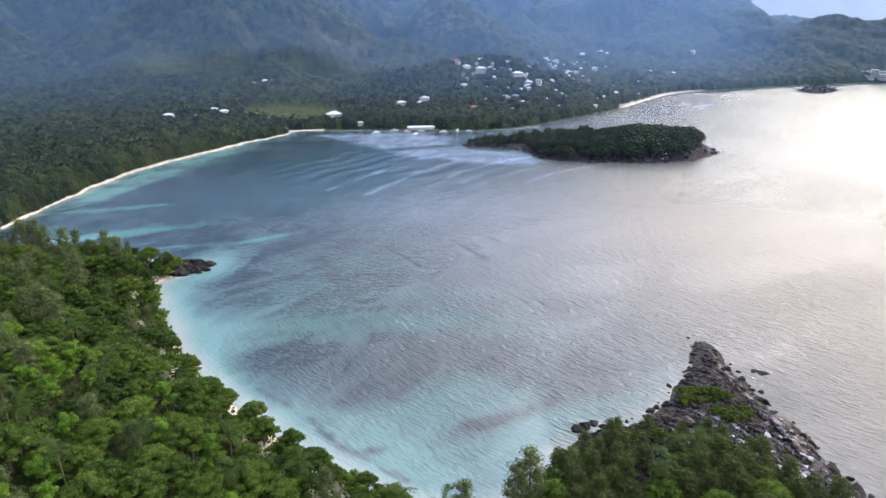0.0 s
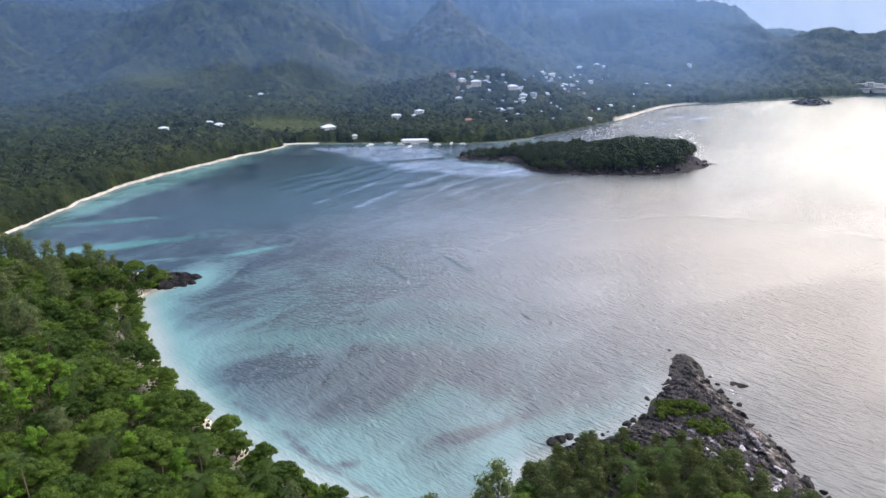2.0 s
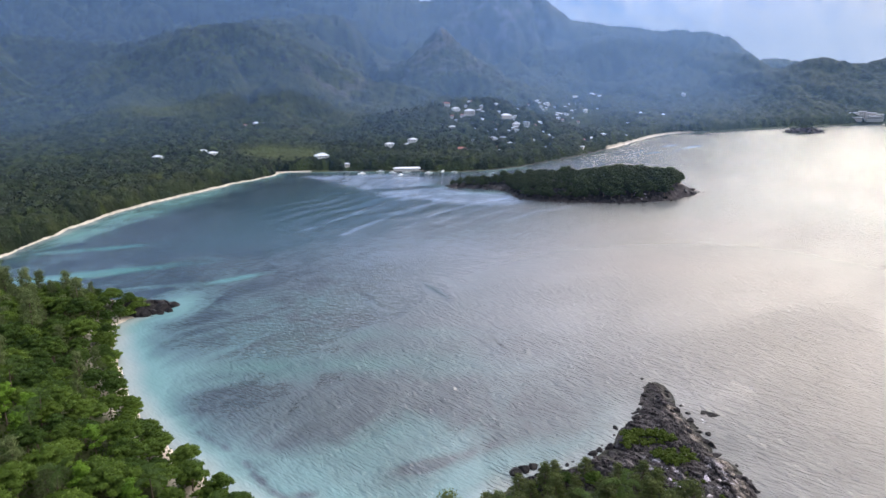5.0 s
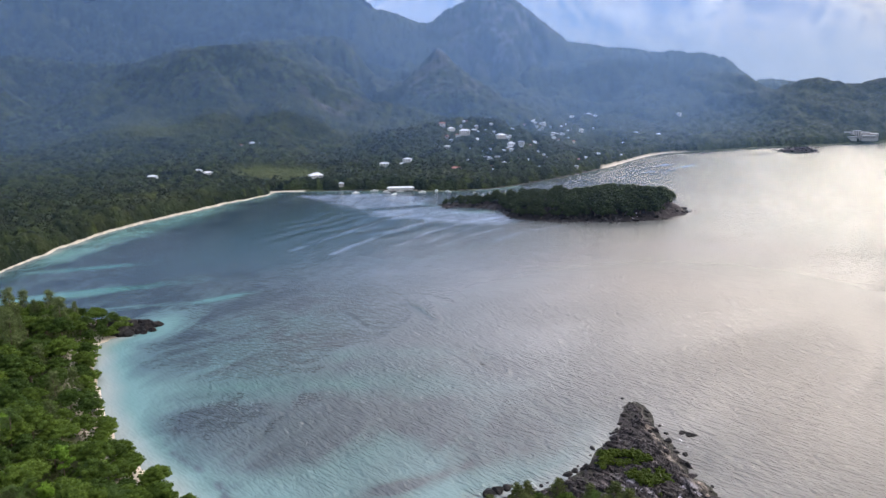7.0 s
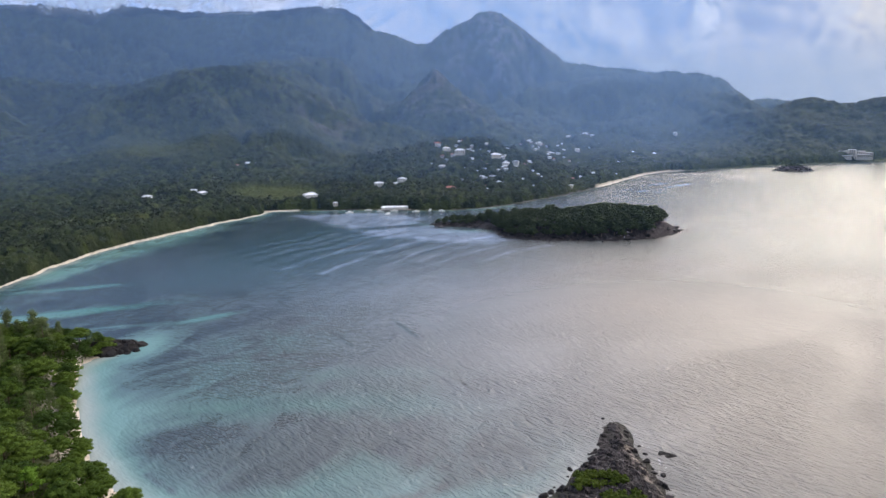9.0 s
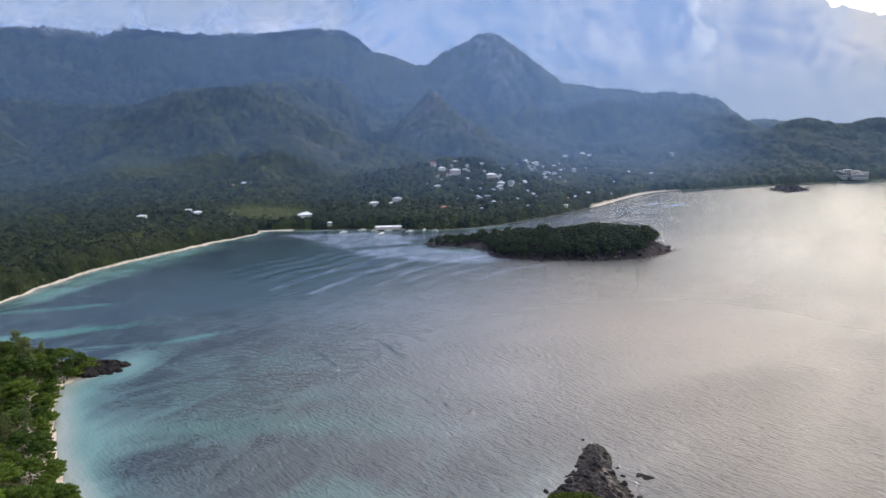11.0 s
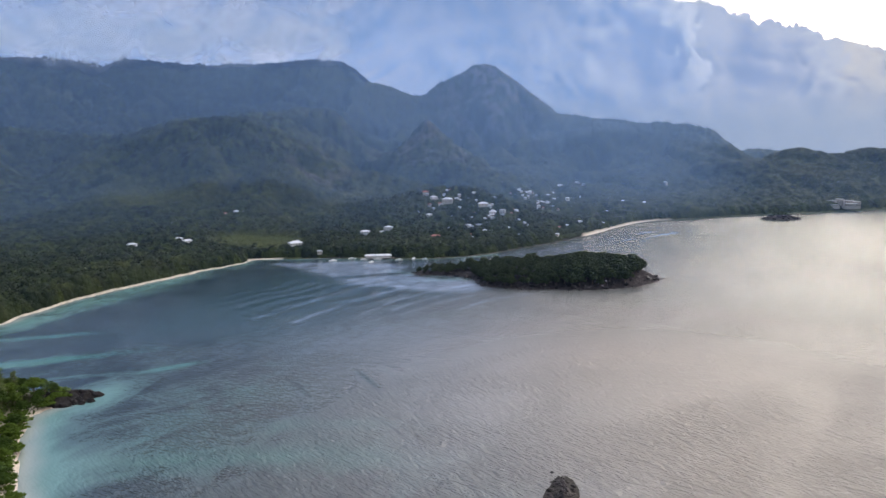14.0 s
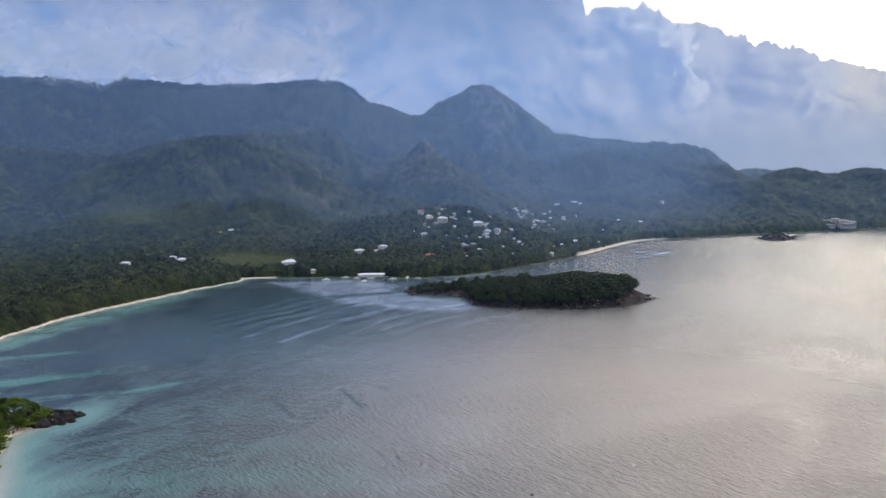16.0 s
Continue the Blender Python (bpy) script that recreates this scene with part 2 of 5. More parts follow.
LEDGE, n = material("ledge_granite", 0.7, 0.25)
grain = n.noise(n.stretch(n.pos, 0.5, 1.6, 1.0, 60), 0.8, 8.0, 0.70)
tone = n.mix(n.ramp(grain, 0.36, 0.68), rgb(0.003, 0.003, 0.004), rgb(0.046, 0.038, 0.042))
tone = n.mix(n.math("MULTIPLY", n.attr("pale"), n.ramp(n.noise(n.stretch(n.pos, 0.6, 1.4, 1.0, 60), 0.7, 7.0, 0.75), 0.42, 0.56), clamp=True), tone, rgb(0.52, 0.49, 0.54))
tone = n.mix(n.ramp(n.noise(n.pos, 0.16, 5.0, 0.65), 0.52, 0.64, 0.0, 0.7), tone, n.mix(n.ramp(grain, 0.4, 0.6), rgb(0.02, 0.017, 0.018), rgb(0.13, 0.11, 0.11)))
tone = n.mix(n.math("MULTIPLY", n.attr("dry"), n.ramp(grain, 0.35, 0.6), clamp=True), tone, rgb(0.34, 0.29, 0.24))
put(n, "Base Color", tone)
bump(n, grain, 0.8, 0.5)

# ground: sand at the shore, rock on spit and islet, soil and grass elsewhere
GROUND, n = material("ground", 0.9, 0.2)
soil = n.mix(n.noise(n.pos, 0.08, 6.0, 0.65), rgb(0.020, 0.032, 0.012), rgb(0.075, 0.085, 0.03))
sand = n.mix(n.noise(n.pos, 0.6, 5.0), rgb(0.52, 0.45, 0.37), rgb(0.74, 0.68, 0.58))
grain = n.noise(n.pos, 0.55, 9.0, 0.7)
stone = n.mix(n.ramp(grain, 0.36, 0.66), rgb(0.007, 0.007, 0.009), rgb(0.062, 0.053, 0.056))
stone = n.mix(n.ramp(n.noise(n.pos, 0.22, 6.0, 0.6), 0.58, 0.66, 0.0, 0.3), stone, rgb(0.26, 0.235, 0.24))
tone = n.mix(n.attr("sand"), soil, sand)
tone = n.mix(n.attr("rock"), tone, stone)
put(n, "Base Color", tone)
bump(n, grain, 0.8, 1.0)

# forest seen from afar: crowns told apart by cell, patches of lighter kinds
FOREST, n = material("forest_canopy", 0.85, 0.1)
cell = n.add("ShaderNodeTexVoronoi", ("Vector", n.stretch(n.pos, 1, 1, 0.25)), ("Scale", 0.11)).outputs[1]
cellv = n.add("ShaderNodeSeparateXYZ", (0, cell)).outputs[0]
broad = n.noise(n.pos, 0.006, 5.0, 0.6)
green = n.mix(cellv, rgb(0.003, 0.008, 0.004), rgb(0.038, 0.053, 0.014))
green = n.mix(n.ramp(broad, 0.50, 0.72, 0.0, 0.6), green, rgb(0.056, 0.062, 0.017))
green = n.mix(n.ramp(n.noise(n.pos, 0.03, 5.0, 0.6), 0.40, 0.62, 0.55, 0.0), green, rgb(0.012, 0.022, 0.010))
cliff = n.math("MULTIPLY", n.attr("bare"), n.ramp(n.noise(n.stretch(n.pos, 1, 1, 0.35), 0.022, 6.0, 0.65), 0.46, 0.60), clamp=True)
green = n.mix(cliff, green, rgb(0.12, 0.11, 0.11))
green = n.mix(n.attr("meadow"), green, n.mix(n.noise(n.pos, 0.06, 5.0, 0.6), rgb(0.034, 0.050, 0.014), rgb(0.070, 0.080, 0.025)))
put(n, "Base Color", green)
bump(n, n.noise(n.pos, 0.16, 5.0, 0.6), 1.0, 6.0)

# sea
SEA, n = material("sea_water", 0.06, 0.5)
put(n, "IOR", 1.333)
flat = n.add("ShaderNodeSeparateXYZ", (0, n.pos))
depth, shoal = n.attr("depth"), n.attr("shoal")
wob = n.noise(n.pos, 0.03, 6.0, 0.6, 0.5)
weed = n.noise(n.stretch(n.pos, 1.0, 0.6, 1.0, 20), 0.05, 8.0, 0.62, 0.8)
pale = n.mix(n.ramp(depth, 0.04, 0.55), rgb(0.30, 0.35, 0.335), rgb(0.125, 0.245, 0.245))
turq = n.mix(n.ramp(depth, 1.0, 3.2), pale, rgb(0.060, 0.165, 0.160))
bed = n.mix(n.ramp(weed, 0.35, 0.65), rgb(0.014, 0.032, 0.050), rgb(0.045, 0.072, 0.092))
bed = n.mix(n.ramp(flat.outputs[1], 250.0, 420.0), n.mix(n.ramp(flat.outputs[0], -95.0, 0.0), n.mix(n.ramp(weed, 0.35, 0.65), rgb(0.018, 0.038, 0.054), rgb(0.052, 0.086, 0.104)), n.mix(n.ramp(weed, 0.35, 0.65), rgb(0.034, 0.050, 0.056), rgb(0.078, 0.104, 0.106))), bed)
clean = n.math("ADD", shoal, n.math("MULTIPLY", n.math("SUBTRACT", weed, 0.5), 1.35))
tone = n.mix(n.ramp(clean, 0.12, 1.0, 0.0, 1.0, False), bed, turq)
deep = n.mix(n.ramp(depth, 3.5, 7.0), tone, rgb(0.025, 0.060, 0.080))
# bright sky reflection put into the base colour, warmer to the right
deep = n.mix(n.attr("painted_sheen"), deep, n.mix(n.ramp(flat.outputs[0], 0.0, 130.0), rgb(0.26, 0.272, 0.285), rgb(0.33, 0.30, 0.262)))
# pale sky reflection painted over the channel and the swell crests
deep = n.mix(n.math("MULTIPLY", n.attr("painted_gleam"), n.ramp(weed, 0.25, 0.7, 0.4, 0.95)), deep, rgb(0.33, 0.41, 0.56))
foam = n.attr("foam")
foamy = n.ramp(n.math("ADD", foam, n.math("MULTIPLY", n.math("SUBTRACT", n.noise(n.pos, 0.5, 8.0, 0.75), 0.5), 1.6)), 0.62, 0.80)
put(n, "Base Color", n.mix(foamy, deep, rgb(0.78, 0.80, 0.82)))
chop = n.noise(n.stretch(n.pos, 0.38, 1.0, 1.0, 46), 0.46, 3.0, 0.55, 0.9)
swell = n.noise(n.stretch(n.pos, 0.30, 1.0, 1.0, 55), 0.12, 3.0, 0.5, 0.8)
calm = n.ramp(n.noise(n.stretch(n.pos, 0.35, 1.0, 1.0, -35), 0.022, 5.0, 0.6, 1.0), 0.36, 0.62, 0.62, 1.0)
fine = n.noise(n.stretch(n.pos, 0.28, 1.0, 1.0, 40), 1.05, 2.0, 0.5, 0.35)
height = n.math("ADD", n.math("ADD", n.math("MULTIPLY", chop, 2.2), n.math("MULTIPLY", fine, 1.5)), n.math("MULTIPLY", swell, 1.8))
b = n.add("ShaderNodeBump", ("Strength", n.math("MULTIPLY", n.math("MULTIPLY", calm, n.attr("ruffle")), 0.55)), ("Distance", 1.2), ("Height", height))
put(n, "Normal", b.outputs[0])
put(n, "Roughness", n.math("MAXIMUM", n.attr("spread"), n.math("MULTIPLY", foamy, 0.8)))


def plain(name, a, b, rough=0.7, scale=0.8):
    m, n = material(name, rough)
    put(n, "Base Color", n.mix(n.ramp(n.noise(n.pos, scale, 5.0, 0.6), 0.3, 0.7), rgb(*a), rgb(*b)))
    return m


WHITE = plain("white_wall", (0.62, 0.62, 0.62), (0.82, 0.82, 0.80))
CREAM = plain("cream_wall", (0.50, 0.46, 0.40), (0.66, 0.62, 0.54))
ROOF_WHITE = plain("white_sheet_roof", (0.60, 0.64, 0.70), (0.80, 0.82, 0.85), 0.45)
ROOF_RED = plain("rusty_red_roof", (0.30, 0.10, 0.08), (0.42, 0.18, 0.13), 0.6)
ROOF_GREY = plain("grey_sheet_roof", (0.22, 0.25, 0.30), (0.40, 0.43, 0.47), 0.5)
WINDOW = plain("dark_window", (0.03, 0.035, 0.045), (0.05, 0.06, 0.07), 0.15)
EARTH = plain("bare_red_earth", (0.17, 0.09, 0.06), (0.30, 0.18, 0.13), 0.95, 0.15)
WOOD = plain("weathered_wood", (0.16, 0.13, 0.11), (0.30, 0.26, 0.22), 0.85, 2.0)


# ---------------- plan: coast, ridges, height of the land ----------------
COAST_NEAR = [(300, -4700), (140, -300), (98, 0), (82, 70), (72, 110), (68, 134), (67, 150), (65, 166), (63, 180), (63, 192), (64, 206), (61, 208), (57, 196), (50, 187), (41, 173), (32, 161), (20, 155), (8, 152), (0, 138), (-12, 122), (-34, 121), (-50, 133), (-68, 147), (-86, 165), (-100, 178), (-113, 196), (-124, 214), (-136, 233), (-149, 255), (-152, 268), (-145, 283), (-146, 290), (-162, 297), (-200, 300), (-245, 306), (-280, 328)]
COAST_FAR = [(-273, 354), (-276, 386), (-274, 428), (-275, 478), (-269, 524), (-252, 576), (-229, 640), (-193, 724), (-200, 742), (-160, 752), (-127, 748), (-66, 752), (-20, 743), (20, 745), (60, 764), (117, 826), (182, 903), (240, 985), (300, 1085), (352, 1170), (418, 1254), (551, 1318), (675, 1388), (800, 1434), (1072, 1550), (1700, 1850), (2900, 2300), (4900, 3000), (4900, 4950), (-4900, 4950), (-4900, -4700)]
ISLET = [(-8, 640), (-2, 628), (18, 625), (36, 622), (54, 600), (54, 572), (62, 560), (95, 549), (133, 545), (177, 551), (205, 574), (224, 597), (212, 615), (170, 640), (110, 655), (50, 662), (8, 655)]
SKERRY = [(640, 1262), (655, 1240), (680, 1236), (700, 1248), (718, 1258), (692, 1282), (655, 1284)]

RIDGES = [  # crest points (x, y, z), width of the flank, sharpness
    ([(-3200, 2300, 408), (-1900, 2600, 528), (-1515, 2700, 533), (-1312, 2700, 510), (-1243, 2700, 534), (-1062, 2700, 510), (-903, 2700, 500), (-721, 2700, 506), (-493, 2700, 528), (-379, 2700, 520), (-323, 2700, 491), (-267, 2700, 436), (-176, 2700, 408), (-62, 2700, 344)], 560, 1.25),
    ([(-62, 2700, 344), (7, 2700, 420), (76, 2700, 454), (156, 2700, 494), (190, 2700, 496), (247, 2700, 478), (304, 2700, 442), (350, 2700, 408), (489, 2700, 314), (673, 2700, 280), (788, 2700, 264)], 430, 1.3),
    ([(578, 2350, 223), (676, 2320, 236), (774, 2300, 242), (872, 2300, 241), (951, 2300, 220), (1002, 2300, 182), (1053, 2300, 128), (1133, 2300, 88)], 380, 1.4),
    ([(940, 1900, 110), (997, 1900, 134), (1045, 1900, 146), (1080, 1900, 140), (1152, 1900, 121), (1249, 1900, 139), (1330, 1900, 118), (1800, 2150, 148), (2600, 2600, 188)], 260, 1.6),
    ([(-12, 1600, 210), (-10, 1650, 203)], 190, 1.15),
    ([(-135, 1750, 128), (110, 1700, 108)], 210, 1.4),
    ([(-1500, 1150, 138), (-900, 1250, 178), (-589, 1270, 153), (-449, 1250, 184), (-375, 1250, 190), (-301, 1250, 176), (-206, 1240, 128), (-143, 1230, 84)], 215, 1.45),
    ([(-60, 1010, 46), (10, 1060, 62), (70, 1055, 62), (120, 1030, 46), (200, 1030, 16)], 125, 1.5),
    ([(-330, 1700, 238), (-420, 1450, 203)], 230, 1.4),
    ([(1350, 3300, 140), (1600, 3300, 170), (1900, 3300, 140)], 300, 1.5),
    ([(-230, 30, 50), (-160, 110, 27), (-140, 150, 19), (-175, 210, 7)], 62, 1.8),
    ([(0, -260, 46), (10, -60, 30), (22, 40, 17), (34, 100, 8), (44, 135, 4.5), (54, 172, 2)], 34, 2.0),
]


def off_line(px, py, line, closed=False):
    """Distance from points to a line of points, and how far along the nearest point lies (as an index)."""
    best, where = np.full(px.shape, 1e9), np.zeros(px.shape)
    ends = line[1:] + line[:1] if closed else line[1:]
    for k, (a, b) in enumerate(zip(line, ends)):
        dx, dy = b[0] - a[0], b[1] - a[1]
        s = np.clip(((px - a[0]) * dx + (py - a[1]) * dy) / (dx * dx + dy * dy + 1e-9), 0, 1)
        d = np.hypot(px - a[0] - s * dx, py - a[1] - s * dy)
        nearer = d < best
        best, where = np.where(nearer, d, best), np.where(nearer, k + s, where)
    return best, where


def inside(px, py, line):
    odd = np.zeros(px.shape, bool)
    for a, b in zip(line, line[1:] + line[:1]):
        crosses = (a[1] > py) != (b[1] > py)
        odd ^= crosses & (px < (b[0] - a[0]) * (py - a[1]) / (b[1] - a[1] + 1e-12) + a[0])
    return odd


def smooth_line(line, closed):
    """Round a plan line by two rounds of corner cutting."""
    for _ in range(2):
        ends = line[1:] + line[:1] if closed else line[1:]
        line = [p for a, b in zip(line, ends) for p in ((a[0] * 0.75 + b[0] * 0.25, a[1] * 0.75 + b[1] * 0.25), (a[0] * 0.25 + b[0] * 0.75, a[1] * 0.25 + b[1] * 0.75))]
    return line


MAINLAND = smooth_line(COAST_NEAR + COAST_FAR, True)
ISLET_LINE, SKERRY_LINE = smooth_line(ISLET, True), smooth_line(SKERRY, True)


def hash2(ix, iy, seed):
    v = np.sin(ix * 127.1 + iy * 311.7 + seed * 74.7) * 43758.5453
    return v - np.floor(v)


def value_noise(px, py, seed):
    ix, iy = np.floor(px), np.floor(py)
    fx, fy = px - ix, py - iy
    fx, fy = fx * fx * (3 - 2 * fx), fy * fy * (3 - 2 * fy)
    a, b = hash2(ix, iy, seed), hash2(ix + 1, iy, seed)
    c, d = hash2(ix, iy + 1, seed), hash2(ix + 1, iy + 1, seed)
    return (a * (1 - fx) + b * fx) * (1 - fy) + (c * (1 - fx) + d * fx) * fy - 0.5


def fbm(px, py, size, seed, octaves=4):
    total, gain = 0.0, 1.0
    for k in range(octaves):
        total = total + gain * value_noise(px / size, py / size, seed + k)
        size, gain = size * 0.47, gain * 0.52
    return total


def shore(px, py):
    """Signed distance to the shore, positive on land, and whether the land is islet or skerry."""
    rough = np.where(py < 330, 2.0, 4.0)
    wx = px + rough * fbm(px, py, 14.0, 5, 3)
    wy = py + rough * fbm(px, py, 14.0, 9, 3)
    main = off_line(wx, wy, MAINLAND, True)[0] * np.where(inside(wx, wy, MAINLAND), 1, -1)
    isle = off_line(wx, wy, ISLET_LINE, True)[0] * np.where(inside(wx, wy, ISLET_LINE), 1, -1)
    rock = off_line(wx, wy, SKERRY_LINE, True)[0] * np.where(inside(wx, wy, SKERRY_LINE), 1, -1)
    return main, isle, rock


def land(px, py):
    """Height of the ground and the fields that go with it."""
    main, isle, rock = shore(px, py)
    rise, near_crest = np.zeros(px.shape), np.zeros(px.shape)
    for crest, width, sharp in RIDGES:
        d, at = off_line(px, py, crest)
        z = np.interp(at, np.arange(len(crest)), [p[2] for p in crest])
        part_of = np.exp(-((d / width) ** sharp))
        near_crest = np.maximum(near_crest, part_of)
        rise += (z * part_of) ** 8
    rise = rise**0.125
    free = 1 - near_crest**4
    rise = rise + np.minimum(rise, 200) * (0.06 + 0.50 * free) * fbm(px, py, 260.0, 21, 5) * np.clip(np.hypot(px, py) / 900, 0, 1)
    gully = np.abs(fbm(px + 40 * fbm(px, py, 160.0, 3, 2), py, 210.0, 33, 3))
    rise = rise - np.minimum(rise, 260) * free * 1.9 * np.clip(0.22 - gully, 0, 1) * np.clip((np.hypot(px, py) - 800) / 400, 0, 1)
    up = 1.6 * (1 - np.exp(-np.maximum(main, 0) / 6)) + np.maximum(rise, 0) * (1 - np.exp(-np.maximum(main, 0) / 30))
    h = np.where(main > 0, up, np.maximum(main * 0.055, -9.0))
    hump = 2.2 * (1 - np.exp(-np.maximum(isle, 0) / 4)) + np.clip((px - 40) / 40, 0.25, 1) * 8.0 * (1 - np.exp(-np.maximum(isle - 4, 0) / 14)) + 3.0 * np.clip((px - 120) / 60, 0, 1) * (isle > 0) * (1 - np.exp(-np.maximum(isle, 0) / 8))
    h = np.where(isle > 0, hump, np.where(main > 0, h, np.maximum(h, np.maximum(isle * 0.5, -9.0))))
    h = np.where(rock > 0, 9 * (1 - np.exp(-rock / 10)), h)
    return h, main, isle, rock


def ground_z(x, y):
    return float(land(np.array([float(x)]), np.array([float(y)]))[0][0])


def sheet(name, verts, rows, cols, keep=None, fields=()):
    """A grid mesh out of rows x cols points, with float fields on its points."""
    k = np.arange(rows * cols).reshape(rows, cols)
    quads = np.stack([k[:-1, :-1], k[:-1, 1:], k[1:, 1:], k[1:, :-1]], -1).reshape(-1, 4)
    if keep is not None:
        quads = quads[keep[quads].any(1)]
        used = np.unique(quads)
        place = np.full(rows * cols, -1)
        place[used] = np.arange(len(used))
        verts, quads, fields = verts[used], place[quads], [(n, v[used]) for n, v in fields]
    mesh = bpy.data.meshes.new(name)
    mesh.from_pydata(verts.tolist(), [], quads.tolist())
    for n, v in fields:
        mesh.attributes.new(n, "FLOAT", "POINT").data.foreach_set("value", v.astype(np.float32))
    mesh.polygons.foreach_set("use_smooth", [True] * len(mesh.polygons))
    mesh.update()
    return mesh


def fan(angles, radii):
    """Points of a polar grid about the middle of the plan; 0 degrees is +y, and angles run to the right."""
    a, r = np.meshgrid(np.radians(angles), radii)
    return (np.sin(a) * r).ravel(), (np.cos(a) * r).ravel()


def clamp01(v):
    return np.clip(v, 0, 1)


# one sheet of ground, under the sea as well
front = np.arange(-50, 50.01, 0.25)
around = np.concatenate([front, np.arange(52, 308, 3.0), [310.0]])
radii = np.concatenate([[0.0, 12.0, 25.0, 40.0], np.geomspace(55, 4950, 320)])
gx, gy = fan(around, radii)
h, main, isle, rock = land(gx, gy)
stony = clamp01(np.maximum(clamp01(1 - np.abs(gx - 52) / 60) * clamp01((gy - 100) / 20) * (gy < 215), (isle > -12) * 1.0)) * (gx > -4)
stony = np.maximum(stony, (rock > -8) * 1.0)
stony = np.maximum(stony, clamp01(1 - np.hypot(gx + 152, gy - 290) / 16))
stony = np.maximum(stony, clamp01(1.6 - np.abs(main) / 3) * (gx > -160) * (gy > 725) * (gx < 232))
h = h + stony * np.where(gy < 330, 0.3, 1) * np.where(h > 0, 1, 0.5) * (1.8 * fbm(gx, gy, 6.0, 51, 3) + 0.3)
sandy = clamp01(1.3 - np.maximum(main, 0) / np.where(gy > 330, 3.8, 9.0)) * (isle < -15) * (rock < -15) * (main > -400)
sandy = sandy * clamp01((3 - gx) / 8 + (gy > 330))
sandy = np.where((gx > 200) & (gy > 900), clamp01(1.3 - np.maximum(main, 0) / 5.5) * (main > -400), sandy)
sandy = np.where((gx > -160) & (gy > 725), sandy * clamp01((gx - 228) / 12) * clamp01((480 - gx) / 60), sandy)
ground = new("ground", sheet("ground", np.stack([gx, gy, h], 1), len(radii), len(around), None, [("sand", sandy), ("rock", stony)]))
ground.data.materials.append(GROUND)
tagged(ground, "tropical shore ground with pale beach sand and dark granite", "ground", kind="structure")

# the sea, with the depth, the clean sand of the bed, the foam and painted reflections kept on its points
around = np.concatenate([np.arange(-46, 46.01, 0.19), np.arange(48, 312, 4.0), [314.0]])
radii = np.concatenate([[2.0, 20.0, 60.0, 90.0], np.geomspace(110, 1500, 380), np.geomspace(1540, 4960, 30)])
sx, sy = fan(around, radii)
sh, main, isle, rock = land(sx, sy)
sea_depth = np.maximum(-sh, 0)


def blob(cx, cy, a, b, turn=0.0):
    c, s = math.cos(radians(turn)), math.sin(radians(turn))
    u, v = (sx - cx) * c + (sy - cy) * s, -(sx - cx) * s + (sy - cy) * c
    return np.exp(-((u / a) ** 2) - (v / b) ** 2)


off = np.maximum(-main, 0)
shoal = (1.0 * np.exp(-((off / 12.5) ** 2)) + 0.28 * np.exp(-off / 36)) * (sy < 330) * clamp01((58 - sx) / 14) * clamp01((232 - sy - 0.2 * sx) / 30 + (sx < -60)) + 0.5 * np.exp(-off / 7) * (sy >= 330)
shoal += 0.45 * blob(-45, 228, 70, 10, 12) + 0.45 * blob(2, 222, 34, 9, 10) + 0.40 * blob(-18, 255, 40, 9, 4) + 0.25 * blob(-24, 293, 40, 9, 8) + 0.45 * blob(-18, 257, 34, 7, 0) + 0.40 * blob(-8, 226, 34, 8, 0) + 0.12 * blob(-85, 222, 34, 14, 0) + 0.30 * blob(48, 383, 40, 6, 3)
shoal += 1.5 * blob(-205, 341, 44, 7, 25) + 0.8 * blob(-220, 400, 36, 6, 20) + 1.3 * blob(-120, 334, 15, 3.2, 38) + 0.45 * blob(-165, 318, 40, 4, 15) + 0.15 * blob(-60, 300, 60, 5, 10)
shoal += 1.0 * blob(-138, 290, 15, 20, 0) + 0.7 * blob(-20, 640, 30, 20, 0) + 0.8 * blob(20, 598, 40, 12, 4) + 0.25 * blob(40, 470, 60, 12, 10) + 0.6 * blob(60, 392, 62, 8, 4)
shoal += 0.85 * blob(-238, 560, 26, 130, -12) + 0.7 * np.exp(-off / 17) * (sy > 700) * (sx < 90) + 0.5 * blob(-258, 430, 14, 60, 0)
# depth cut here so the channel takes the paler colour
sea_depth = sea_depth * (1 - 0.9 * np.clip(blob(-20, 640, 30, 20, 0) + 0.9 * blob(20, 598, 40, 12, 4), 0, 1))
shoal = shoal * np.where(sy < 330, 1.0 - 0.4 * clamp01((sx + 40) / 45), 1)
d, at = off_line(sx, sy, [(-84, 177), (-71, 166), (-55, 148), (-37, 134)])
shoal -= 0.9 * np.exp(-((d / 1.3) ** 2)) * clamp01(0.5 + 2 * fbm(sx, sy, 9.0, 77, 3))
# swell wrapping round the islet and running into the channel
foam = 0.12 * np.exp(-((np.maximum(-isle, 0) / 3) ** 2)) + 0.35 * np.exp(-off / 2.2) * np.where(sy > 330, 0.35, 1.0)
foam += 0.50 * np.exp(-(off_line(sx, sy, [(66, 199), (68, 190), (69, 182)])[0] / 3.6) ** 2) + 0.3 * np.exp(-(off_line(sx, sy, [(70, 178), (71, 150), (73, 132)])[0] / 2.2) ** 2)


# dark reflections on wave faces and slicks, painted through the water colour
dark_line = np.zeros(sx.shape)


